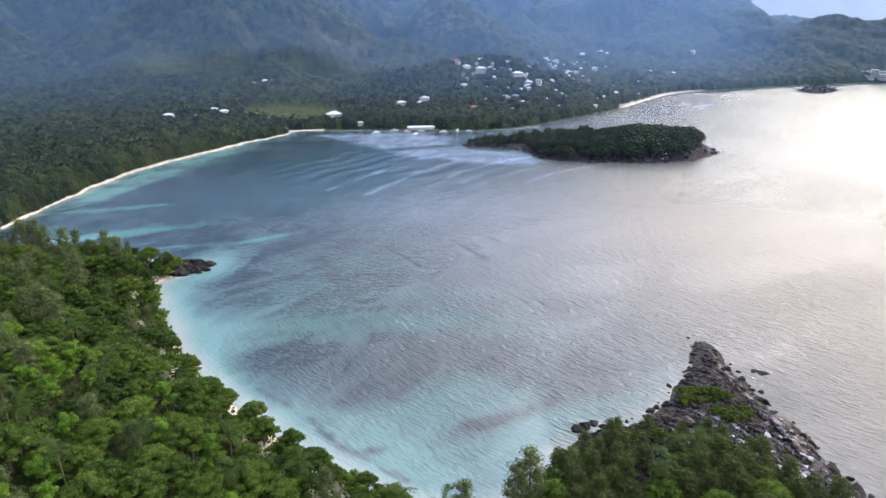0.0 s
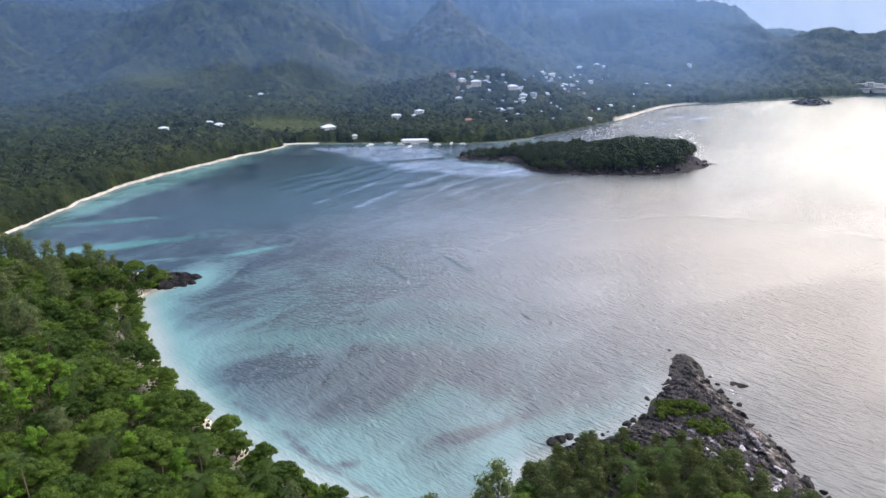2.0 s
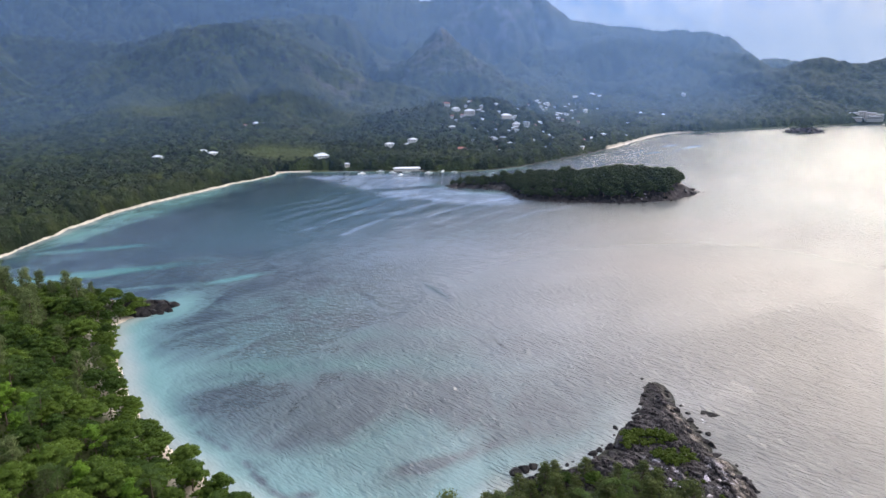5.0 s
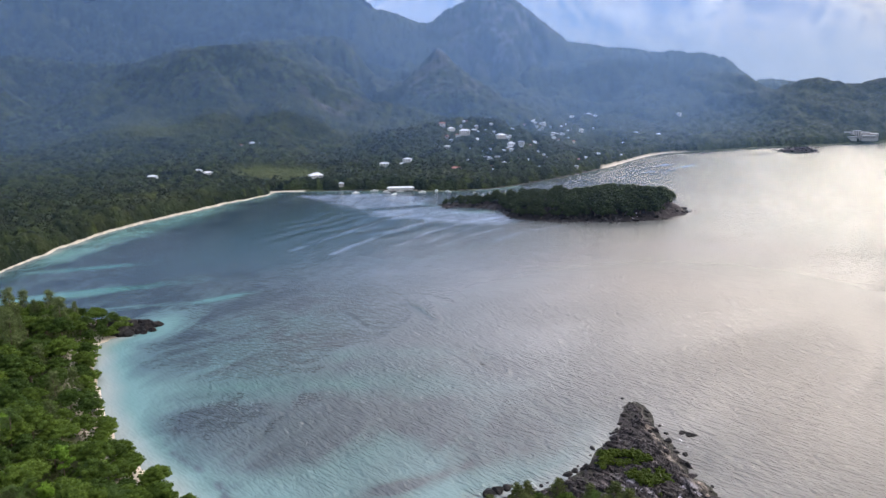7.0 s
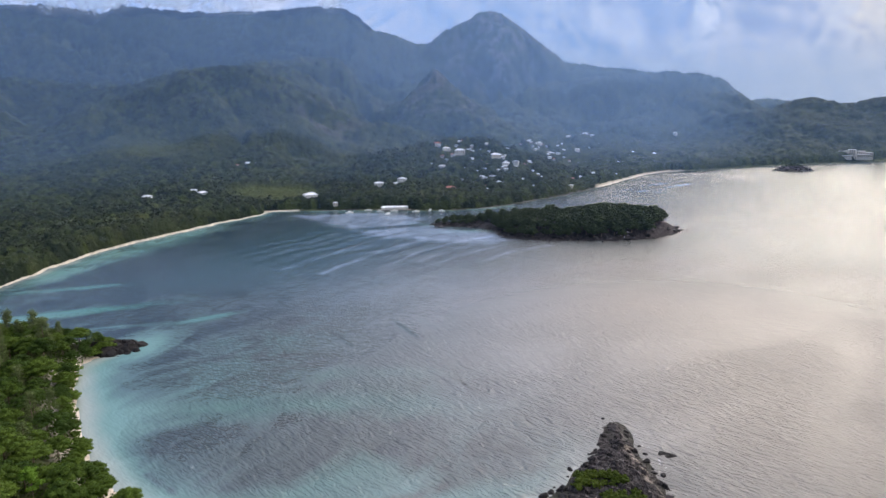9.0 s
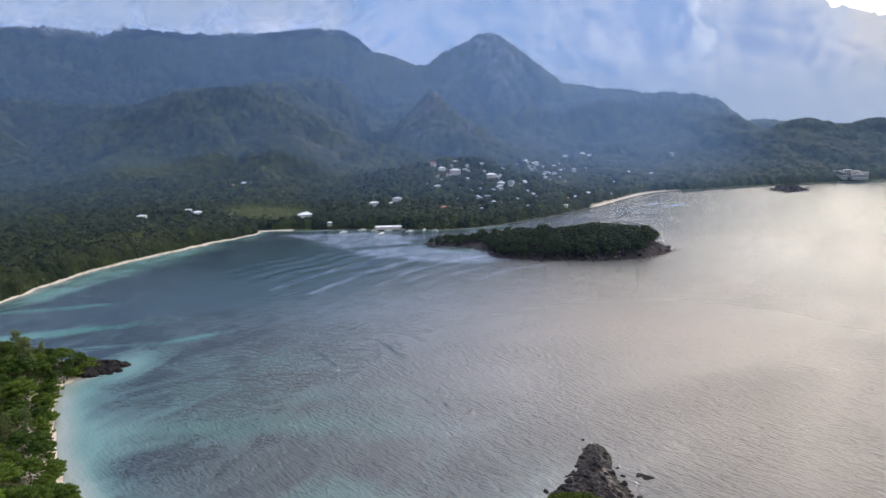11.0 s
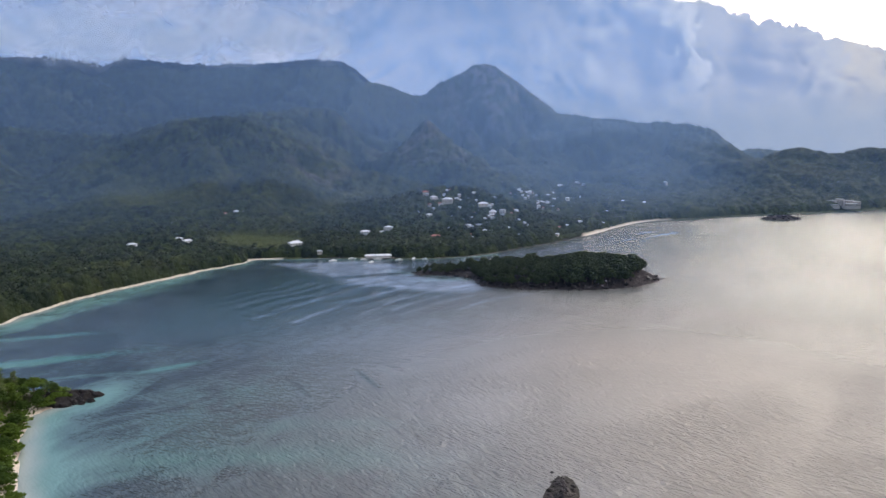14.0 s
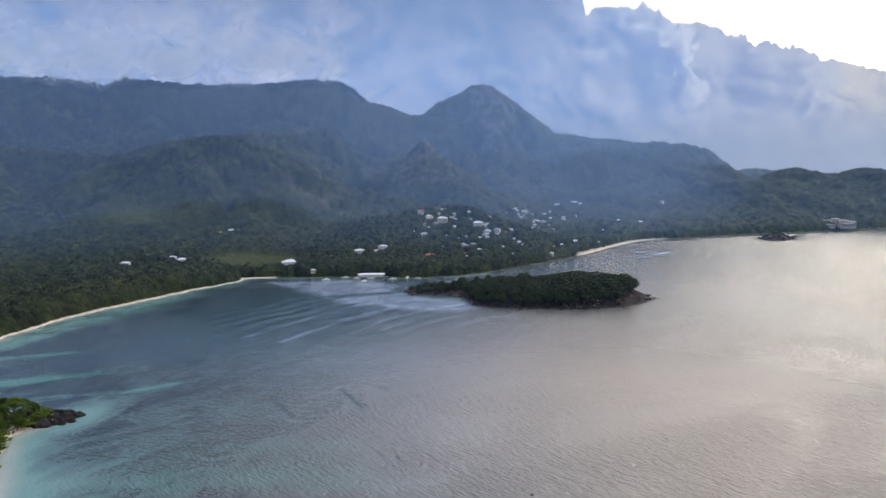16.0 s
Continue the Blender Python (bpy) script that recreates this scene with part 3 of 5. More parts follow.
def area(line, soft, rough, seed):
    """A patch of plan with a ragged, soft border."""
    wx, wy = sx + rough * fbm(sx, sy, 30.0, seed, 4), sy + rough * fbm(sx, sy, 30.0, seed + 7, 4)
    d = off_line(wx, wy, line, True)[0] * np.where(inside(wx, wy, line), 1, -1)
    return clamp01(0.5 + d / soft)


def streak(line, wide, seed):
    """A soft band along a line, broken here and there."""
    return np.exp(-((off_line(sx + 3 * fbm(sx, sy, 25.0, seed, 3), sy, line)[0] / wide) ** 2)) * clamp01(0.75 + 1.3 * fbm(sx, sy, 30.0, seed + 3, 3))


for line, deep_of in (([(-57, 315), (-45, 300), (-35, 280)], 0.9), ([(-24, 330), (-15, 312), (-6, 293)], 1.0), ([(8, 254), (12, 243), (16, 234)], 0.5)):
    d, at = off_line(sx + 1.5 * fbm(sx, sy, 14.0, 83, 3), sy, line)
    dark_line = dark_line + deep_of * np.exp(-((d / 1.1) ** 2)) * np.sin(np.clip(at / 2, 0, 1) * math.pi)
# slicks in the mouth of the eastern bay, their dark reflection painted as colour
for line, wide in (([(285, 785), (335, 815), (380, 846)], 15), ([(373, 1081), (440, 1096), (504, 1060)], 26), ([(300, 900), (360, 930), (420, 925)], 10), ([(520, 1010), (600, 1040), (690, 1030)], 14), ([(470, 870), (560, 930), (640, 950)], 9)):
    d = off_line(sx + 14 * fbm(sx, sy, 60.0, 85, 3), sy + 14 * fbm(sx, sy, 60.0, 86, 3), line)[0]
    dark_line = dark_line + 0.8 * np.exp(-((d / wide) ** 2))
# a field of weed before the beach, and the clean sand between it and the point
shoal = shoal - 0.34 * area([(-93, 191), (-84, 208), (-57, 212), (-25, 209), (-16, 201), (-32, 187), (-44, 177), (-56, 167), (-61, 163), (-71, 167), (-81, 174)], 26, 14, 121)
shoal = shoal + 0.55 * area([(-58, 163), (-42, 175), (-27, 191), (-13, 185), (-4, 172), (8, 172), (34, 176), (43, 176), (22, 161), (4, 148), (-13, 132), (-32, 130), (-49, 146)], 12, 9, 123)
shoal = shoal - 0.9 * blob(-16, 159, 9, 3, 25) - 1.0 * blob(-46, 146, 3, 1.6, 0) - 0.6 * blob(-2, 166, 14, 3, 30)
# shallows in the channel: sky reflection painted pale, dark troughs painted across it
painted_gleam = 0.66 * area([(-164, 709), (-122, 716), (-86, 718), (-48, 716), (-25, 690), (-6, 626), (12, 606), (54, 592), (63, 554), (40, 537), (12, 548), (-8, 554), (-28, 566), (-54, 578), (-72, 603), (-97, 630), (-126, 667)], 16, 10, 131)
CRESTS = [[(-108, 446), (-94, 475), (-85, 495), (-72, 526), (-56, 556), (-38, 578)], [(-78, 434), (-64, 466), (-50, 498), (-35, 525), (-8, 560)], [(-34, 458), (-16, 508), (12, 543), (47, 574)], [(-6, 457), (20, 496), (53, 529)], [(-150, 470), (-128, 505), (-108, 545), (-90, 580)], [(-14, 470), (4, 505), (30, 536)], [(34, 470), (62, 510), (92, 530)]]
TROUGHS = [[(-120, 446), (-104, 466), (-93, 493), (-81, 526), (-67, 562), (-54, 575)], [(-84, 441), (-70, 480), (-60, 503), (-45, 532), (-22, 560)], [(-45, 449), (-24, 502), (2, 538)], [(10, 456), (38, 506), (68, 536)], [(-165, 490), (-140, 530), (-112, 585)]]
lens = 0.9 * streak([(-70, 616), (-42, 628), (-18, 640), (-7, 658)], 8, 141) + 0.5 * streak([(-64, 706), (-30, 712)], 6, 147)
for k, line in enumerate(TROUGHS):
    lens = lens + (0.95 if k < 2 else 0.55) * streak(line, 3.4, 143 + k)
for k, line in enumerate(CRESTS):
    painted_gleam = painted_gleam + (0.42, 0.42, 0.34, 0.24, 0.16, 0.2, 0.2)[k] * streak(line, 3.2, 151 + k)
painted_gleam = clamp01(painted_gleam - lens)
painted_gleam = clamp01(painted_gleam + 0.16 * blob(-30, 390, 70, 60, 0))
# where the water mirrors the dark mountains; darkens the colour below
dim = area([(-205, 470), (-150, 440), (-85, 430), (-40, 500), (-60, 565), (-95, 615), (-160, 690), (-205, 610)], 50, 20, 161)
glassy = clamp01(streak([(285, 757), (333, 803), (380, 827)], 22, 171) + streak([(462, 1016), (512, 1012)], 26, 173) + 0.7 * streak([(448, 822), (482, 797), (505, 748)], 16, 175) + 0.7 * streak([(526, 899), (548, 840)], 16, 177) + 0.7 * area([(230, 880), (300, 1010), (390, 1100), (440, 1060), (380, 960), (300, 870)], 60, 40, 179))
# pale wave arcs painted across the eastern bay
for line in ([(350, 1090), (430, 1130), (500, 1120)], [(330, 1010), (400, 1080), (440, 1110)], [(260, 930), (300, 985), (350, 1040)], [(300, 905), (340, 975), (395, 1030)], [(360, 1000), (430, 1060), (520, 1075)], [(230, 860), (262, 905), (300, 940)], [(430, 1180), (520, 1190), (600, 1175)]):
    painted_gleam = clamp01(painted_gleam + 0.5 * streak(line, 6.0, 181))
# long swells: the lines that stand in the bay, and the fan that bends into the channel
swell = np.zeros(sx.shape)
for line, rise in (([(-57, 315), (-45, 300), (-35, 280)], 0.7), ([(-24, 330), (-15, 312), (-6, 293)], 0.8), ([(-14, 342), (2, 318)], 0.5), ([(6, 251), (11, 242), (16, 233)], 0.5), ([(-22, 210), (-10, 196), (4, 186)], 0.3), ([(64, 212), (72, 205), (80, 190)], 0.35)):
    d, at = off_line(sx + 2.5 * fbm(sx, sy, 14.0, 83, 3), sy, line)
    swell += 0.8 * rise * np.exp(-((d / 2.4) ** 2)) * np.sin(np.clip(at / (len(line) - 1), 0, 1) * math.pi)
u = sx * 0.885 - sy * 0.466 + 22 * fbm(sx, sy, 80.0, 91, 3)
fan_in = np.exp(-((((sx + 62) / 85) ** 2 + ((sy - 525) / 85) ** 2)))
stripes = fan_in * np.sin(u * 2 * math.pi / 19 + 0.9) * (0.3 + 1.4 * clamp01(0.5 + fbm(sx, sy, 50.0, 93, 2)))
# swell stripes, mountain reflection and troughs also painted into colour and depth
shoal = shoal + 0.2 * stripes - 0.3 * dim - 0.5 * lens
sea_depth = sea_depth * (1 - 0.55 * np.clip(stripes, 0, 1))
swell += 0.35 * fan_in * np.sin(u * 2 * math.pi / 19) * (0.4 + 1.2 * clamp01(0.5 + fbm(sx, sy, 50.0, 93, 2)))
swell += 0.03 * np.sin((sx * 0.5 + sy * 0.86 + 5 * fbm(sx, sy, 50.0, 97, 2)) * 2 * math.pi / 13) * clamp01(0.4 + 1.6 * fbm(sx, sy, 90.0, 95, 3)) * (np.hypot(sx, sy) < 700)
swell *= clamp01(off / 8)
shelter = np.clip(blob(-130, 520, 150, 140, 0), 0, 1)
spread_of = np.interp(np.hypot(sx, sy), [0, 300, 500, 900, 5000], [0.14, 0.16, 0.17, 0.20, 0.22]) * (1 - 0.6 * shelter)
# pale patches painted where the bay reflects bright sky
painted_sheen = clamp01(0.78 * blob(150, 270, 150, 220, 0) + 0.30 * blob(260, 520, 220, 330, 0) + 0.46 * blob(50, 280, 95, 120, 0))
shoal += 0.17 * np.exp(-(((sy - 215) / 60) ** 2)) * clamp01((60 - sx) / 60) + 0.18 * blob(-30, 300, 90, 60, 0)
painted_sheen = painted_sheen * (1 - 0.9 * clamp01(dark_line))
shoal = shoal - 1.2 * dark_line
ruffle = (1 - 0.55 * glassy) * (1 - 0.55 * shelter) * np.interp(np.hypot(sx, sy), [0, 230, 330, 450, 600, 900, 5000], [1.9, 1.7, 1.1, 0.65, 0.4, 0.25, 0.2]) * np.where((sy < 330) & (sx < 0), 0.3 + 0.7 * clamp01((off - 6) / 26), 1.0) * (0.55 + 0.45 * clamp01((sx + 110) / 90))
sea = new("water", sheet("water", np.stack([sx, sy, swell], 1), len(radii), len(around), sh < 0.6, [("depth", sea_depth), ("shoal", shoal), ("foam", foam), ("ruffle", ruffle), ("painted_sheen", painted_sheen), ("painted_gleam", painted_gleam), ("spread", spread_of)]))
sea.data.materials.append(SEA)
tagged(sea, "calm sea bay, turquoise over sand and grey over weed", "sea", kind="structure")


# houses: x, y, width, by neighbourhood
WEST = [(-407, 776, 6), (-339, 760, 11), (-332, 766, 6), (-345, 800, 10), (-302, 730, 8), (-300, 800, 9.6), (-285, 790, 11), (-305, 760, 8), (-338, 705, 6.6), (-291, 950, 5.5), (-278, 960, 8.5), (-265, 962, 6)]
BAY = [(-156, 794, 18), (-160, 822, 6), (-123, 852, 6.7), (-113, 847, 7.4), (-80, 866, 12.3), (-50, 884, 12.6), (-57, 872, 8), (-121, 762, 6), (26, 792, 8), (14, 852, 16), (32, 905, 6), (49, 896, 6), (27, 846, 6.6)]
HILL = [(8, 1068, 8), (-4, 1051, 13), (26, 1039, 6), (10, 1022, 11), (31, 1013, 17), (4, 955, 10), (35, 960, 7.5), (66, 960, 8.3), (53, 948, 5), (59, 924, 9.6), (75, 930, 8.9), (86, 1012, 17), (106, 1040, 6), (99, 982, 12), (113, 979, 10), (87, 890, 5), (114, 892, 5), (141, 950, 7.5), (148, 942, 8)]
VALLEY = [(185, 1396, 8.5), (211, 1413, 9.8), (227, 1488, 6.5), (225, 1372, 25), (236, 1323, 9.3), (210, 1270, 7.8), (182, 1266, 9.9), (269, 1525, 6.7), (270, 1452, 7.6), (329, 1690, 10.4), (356, 1856, 15), (388, 1899, 15), (412, 1898, 16), (427, 1878, 13), (303, 1466, 10.3), (346, 1567, 8.3), (301, 1397, 6.1), (242, 1240, 5.4), (445, 1535, 8.3), (480, 1486, 9.4), (601, 1734, 11), (628, 1785, 11.4)]
EAST = [(252, 1190, 12), (289, 1173, 6.2), (312, 1183, 10.5), (288, 1103, 14), (242, 1045, 9.3), (256, 1063, 8.5), (224, 1025, 7.2), (198, 978, 7.7), (213, 992, 7.9), (235, 1016, 9), (352, 1296, 9), (322, 1240, 9), (338, 1252, 10), (396, 1310, 9)]
spread = random.Random(5)
SMALL = []
for hx, hy, wide in BAY[2:] + HILL * 4 + VALLEY[:16] * 4 + EAST * 3 + WEST[:8]:
    a, far = spread.uniform(0, 2 * math.pi), spread.uniform(13, 42)
    spot = (round(hx + far * math.cos(a)), round(hy + 1.3 * far * math.sin(a)), round(spread.uniform(4.0, 7.5), 1))
    if float(off_line(np.array([float(spot[0])]), np.array([float(spot[1])]), MAINLAND, True)[0][0]) > 12 and inside(np.array([float(spot[0])]), np.array([float(spot[1])]), MAINLAND)[0]:
        SMALL.append(spot)
HOMES = WEST + BAY + HILL + VALLEY + EAST + SMALL


def from_homes(px, py):
    """Distance to the nearest house, counting the open yard on its seaward side."""
    best = np.full(px.shape, 1e9)
    for hx, hy, wide in HOMES:
        r = math.hypot(hx, hy)
        u = (px - hx) * hx / r + (py - hy) * hy / r
        v = (px - hx) * hy / r - (py - hy) * hx / r
        best = np.minimum(best, np.hypot(np.where(u < 0, u * 0.42, u * 1.6), v) - 0.5 * wide)
    return best


# ---------------- forest on the slopes ----------------
def crowns(px, py, size, seed):
    """Height of domed crowns on a jittered grid, 0 to 1."""
    ix, iy = np.floor(px / size), np.floor(py / size)
    best = np.zeros(px.shape)
    for dx in (-1, 0, 1):
        for dy in (-1, 0, 1):
            cx, cy = ix + dx, iy + dy
            ox = (cx + 0.15 + 0.7 * hash2(cx, cy, seed)) * size
            oy = (cy + 0.15 + 0.7 * hash2(cx, cy, seed + 1)) * size
            tall = 0.45 + 0.55 * hash2(cx, cy, seed + 2)
            q = ((px - ox) ** 2 + (py - oy) ** 2) / (size * (0.55 + 0.25 * tall)) ** 2
            best = np.maximum(best, tall * np.sqrt(np.maximum(1 - q, 0)))
    return best


angles = np.arange(-50, 50.01, 0.12)
radii = np.geomspace(430, 4600, 440)
cx, cy = fan(angles, radii)
ch, main, isle, rock = land(cx, cy)
strand = 0.6 + 2.6 * clamp01(0.45 + 1.6 * fbm(cx, cy, 70.0, 65, 2))
rocky_shore = (cx > -160) & (cy > 725) & ((cx < 232) | (cx > 470))
wooded = (main > np.where(rocky_shore, 0.6, strand)) & ~((cx > 232) & (cx < 470) & (main < 6))
meadow = np.exp(-((((cx + 205) / 55) ** 2 + ((cy - 815) / 45) ** 2) ** 2)) * (main > 9)
meadow = clamp01(meadow * 1.6 + 0.8 * np.exp(-((((cx + 428) / 60) ** 2 + ((cy - 985) / 35) ** 2))))
grow = clamp01((main - np.where(rocky_shore, 0.5, strand)) / np.where(rocky_shore, 9.0, 5)) * (1 - 0.75 * meadow)
grow = grow * clamp01((from_homes(cx, cy) + 0.5) / 4.0)
village = np.full(cx.shape, 1e9)
for hx, hy, wide in VALLEY:
    r = math.hypot(hx, hy)
    u, v = (cx - hx) * hx / r + (cy - hy) * hy / r, (cx - hx) * hy / r - (cy - hy) * hx / r
    village = np.minimum(village, np.hypot(np.where(u < 0, u * 0.22, u), v))
grow = grow * (1 - 0.7 * np.exp(-((village / 22) ** 2)))
away = clamp01((np.hypot(cx, cy) - 750) / 700)
tall = (1 - away) * (9.0 * crowns(cx, cy, 9.5, 2) + 4.0 * crowns(cx, cy, 6.0, 6)) + away * (13.0 * crowns(cx, cy, 19.0, 4) + 5.0 * crowns(cx, cy, 12.0, 8)) + 1.5 * fbm(cx, cy, 9.0, 61, 2)
ch = ch + np.where(wooded, 0.5 + grow * (1.0 + tall), -6.0)
bare = clamp01((ch - 150) / 120) * clamp01(1 - np.abs(cx - 200) / 260) + 0.4 * np.exp(-(((cx + 10) / 120) ** 2)) * (np.abs(cy - 1600) < 160) + 0.5 * np.exp(-(((cx + 200) / 60) ** 2 + ((cy - 1190) / 70) ** 2))
canopy = new("forest", sheet("forest", np.stack([cx, cy, ch], 1), len(radii), len(angles), wooded, [("bare", clamp01(bare)), ("meadow", meadow)]))
canopy.data.materials.append(FOREST)
tagged(canopy, "dense dark green rainforest covering the plain and mountain slopes", "forest", kind="stuff")


# jagged granite of the spit, finer than the ground under it
def slabs(a, b, size, seed):
    """Tilted slabs on a jittered grid: height and one random number a slab, and how near its joint is."""
    ia, ib = np.floor(a / size), np.floor(b / size)
    near, second = np.full(a.shape, 1e9), np.full(a.shape, 1e9)
    high, chance = np.zeros(a.shape), np.zeros(a.shape)
    for da in (-1, 0, 1):
        for db in (-1, 0, 1):
            ca, cb = ia + da, ib + db
            oa, ob = (ca + 0.1 + 0.8 * hash2(ca, cb, seed)) * size, (cb + 0.1 + 0.8 * hash2(ca, cb, seed + 1)) * size
            d = np.hypot(a - oa, b - ob)
            rand = hash2(ca, cb, seed + 2)
            z = rand + (a - oa) / size * (hash2(ca, cb, seed + 3) - 0.5) * 0.9 + (b - ob) / size * (hash2(ca, cb, seed + 4) - 0.5) * 0.9
            closer = d < near
            second = np.where(closer, near, np.minimum(second, d))
            near, high, chance = np.where(closer, d, near), np.where(closer, z, high), np.where(closer, hash2(ca, cb, seed + 5), chance)
    return high, chance, (second - near) / size


def spit_rock():
    xs, ys = np.arange(4, 80.01, 0.42), np.arange(112, 214.01, 0.46)
    x, y = (v.ravel() for v in np.meshgrid(xs, ys))
    base, m = land(x, y)[:2]
    wx, wy = x + 0.9 * fbm(x, y, 4.0, 44, 3), y + 0.9 * fbm(x, y, 4.0, 45, 3)
    along, across = wx * 0.5 - wy * 0.866, wx * 0.866 + wy * 0.5
    big, chance, joint = slabs(along * 0.45, across, 2.7, 14)
    small, luck, crack = slabs(along * 0.6, across, 1.15, 24)
    up = 0.95 * big + 0.65 * small - 0.9 * np.clip(0.13 - joint, 0, 1) * 7 - 0.3 * np.clip(0.1 - crack, 0, 1) * 8 + 0.35 * fbm(x, y, 1.6, 47, 2) - 0.1
    up = up * np.clip((212 - y) / 20, 0.5, 1)
    edge_of = clamp01((m + 1.3 + 4.0 * (chance - 0.5)) / 1.8)
    z = base * 1.0 + np.where(m > -3.6, up * edge_of, -2) - 0.45 * (1 - edge_of)
    keep = (m > -3.4) & (m < 24) & (x > 12 - 0.2 * (y - 150))
    where = clamp01((160 - y) / 8) * clamp01((x - 40) / 5)
    pale = where * clamp01((luck - 0.55) * 6) * clamp01((chance - 0.35) * 5) * clamp01((m - 1.5) / 2)
    dry = clamp01(1 - np.abs(m - 2.5) / 2.5) * clamp01((x - 58) / 3) * clamp01((luck - 0.35) * 5) * (y < 190)
    return sheet("rock_ledge", np.stack([x, y, z], 1), len(ys), len(xs), keep, [("pale", pale), ("dry", dry)])


ledge = new("rock_ledge", spit_rock())
ledge.data.materials.append(LEDGE)
ledge.data.polygons.foreach_set("use_smooth", [False] * len(ledge.data.polygons))
tagged(ledge, "jagged dark granite ledges of the spit, bleached in places", "rocks", kind="stuff")


# ---------------- sheets standing in for distance haze, cloud on the far ridge ---
def haze_material(name, thick, z_low, z_high, seed, left, right):
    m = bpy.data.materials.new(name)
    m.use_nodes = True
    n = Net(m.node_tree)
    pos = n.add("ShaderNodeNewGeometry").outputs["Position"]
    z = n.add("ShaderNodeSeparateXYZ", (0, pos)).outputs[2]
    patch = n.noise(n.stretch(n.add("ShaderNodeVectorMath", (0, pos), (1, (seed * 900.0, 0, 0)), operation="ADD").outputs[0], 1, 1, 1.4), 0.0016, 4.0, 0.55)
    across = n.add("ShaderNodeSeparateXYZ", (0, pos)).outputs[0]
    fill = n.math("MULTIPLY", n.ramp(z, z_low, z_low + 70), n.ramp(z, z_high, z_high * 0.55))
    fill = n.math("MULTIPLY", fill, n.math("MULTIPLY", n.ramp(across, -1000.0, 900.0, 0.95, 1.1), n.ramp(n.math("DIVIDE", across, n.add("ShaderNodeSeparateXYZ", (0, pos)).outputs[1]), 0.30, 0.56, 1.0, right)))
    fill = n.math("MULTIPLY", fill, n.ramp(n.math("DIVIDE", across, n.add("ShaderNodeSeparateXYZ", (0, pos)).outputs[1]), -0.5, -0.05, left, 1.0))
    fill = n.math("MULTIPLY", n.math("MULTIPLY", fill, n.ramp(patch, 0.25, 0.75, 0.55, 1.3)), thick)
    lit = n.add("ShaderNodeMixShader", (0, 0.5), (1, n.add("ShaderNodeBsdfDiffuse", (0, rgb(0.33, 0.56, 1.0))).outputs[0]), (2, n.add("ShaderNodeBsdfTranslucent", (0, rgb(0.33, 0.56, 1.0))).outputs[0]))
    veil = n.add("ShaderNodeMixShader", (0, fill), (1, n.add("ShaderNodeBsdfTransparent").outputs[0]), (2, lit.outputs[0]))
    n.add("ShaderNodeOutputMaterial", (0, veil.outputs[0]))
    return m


def haze_sheet(radius, thick, z_low, z_high, seed, left, right):
    """A tinted see-through sheet on an arc about the bay, standing in for haze."""
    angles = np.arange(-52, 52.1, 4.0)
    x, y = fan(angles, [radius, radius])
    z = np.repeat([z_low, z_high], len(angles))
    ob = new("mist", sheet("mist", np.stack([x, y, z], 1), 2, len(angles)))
    ob.data.materials.append(haze_material("mist", thick, z_low, z_high, seed, left, right))
    tagged(ob, "translucent bluish sheet standing in for haze before the slopes", "mist", kind="stuff")


# stacked sheets add blue haze with distance; left and right scale it
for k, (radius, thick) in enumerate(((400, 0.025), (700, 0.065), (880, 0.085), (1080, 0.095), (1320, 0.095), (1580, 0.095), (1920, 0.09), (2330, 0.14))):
    haze_sheet(radius, thick, 1.0, 1100.0, k + 1, 1.0 if radius < 1300 else 0.55, 0.3 if radius < 2200 else 1.3)


# cloud lying on the crest of the long ridge
def ridge_cloud():
    m = bpy.data.materials.new("ridge_cloud")
    m.use_nodes = True
    n = Net(m.node_tree)
    pos = n.add("ShaderNodeNewGeometry").outputs["Position"]
    at = n.add("ShaderNodeSeparateXYZ", (0, pos))
    puff = n.noise(n.stretch(pos, 1, 1, 1.3), 0.006, 7.0, 0.62, 0.8)
    level = n.math("ADD", at.outputs[2], n.math("MULTIPLY", n.math("SUBTRACT", puff, 0.5), 280.0))
    fill = n.math("MULTIPLY", n.ramp(level, 490.0, 620.0), n.ramp(n.math("ADD", at.outputs[2], n.math("MULTIPLY", n.math("SUBTRACT", puff, 0.5), -420.0)), 860.0, 520.0))
    fill = n.math("MULTIPLY", n.math("MULTIPLY", fill, n.ramp(at.outputs[0], -230.0, -480.0)), 0.8)
    lit = n.add("ShaderNodeMixShader", (0, 0.5), (1, n.add("ShaderNodeBsdfDiffuse", (0, rgb(0.74, 0.85, 1.0))).outputs[0]), (2, n.add("ShaderNodeBsdfTranslucent", (0, rgb(0.74, 0.85, 1.0))).outputs[0]))
    veil = n.add("ShaderNodeMixShader", (0, fill), (1, n.add("ShaderNodeBsdfTransparent").outputs[0]), (2, lit.outputs[0]))
    n.add("ShaderNodeOutputMaterial", (0, veil.outputs[0]))
    x = np.tile(np.linspace(-2600, -200, 25), 2)
    ob = new("ridge_cloud", sheet("ridge_cloud", np.stack([x, 2660 + 0.02 * x, np.repeat([440.0, 1150.0], 25)], 1), 2, 25))
    ob.data.materials.append(m)
    tagged(ob, "soft pale cloud lying on the mountain crest", "cloud", kind="stuff")


ridge_cloud()


# ---------------- trees ----------------
def part(name, mesh, mat, parent, label=""):
    ob = new(name, mesh)
    if not mesh.materials:
        mesh.materials.append(mat)
    ob.parent = parent
    if label:
        ob["label"] = label
    return ob


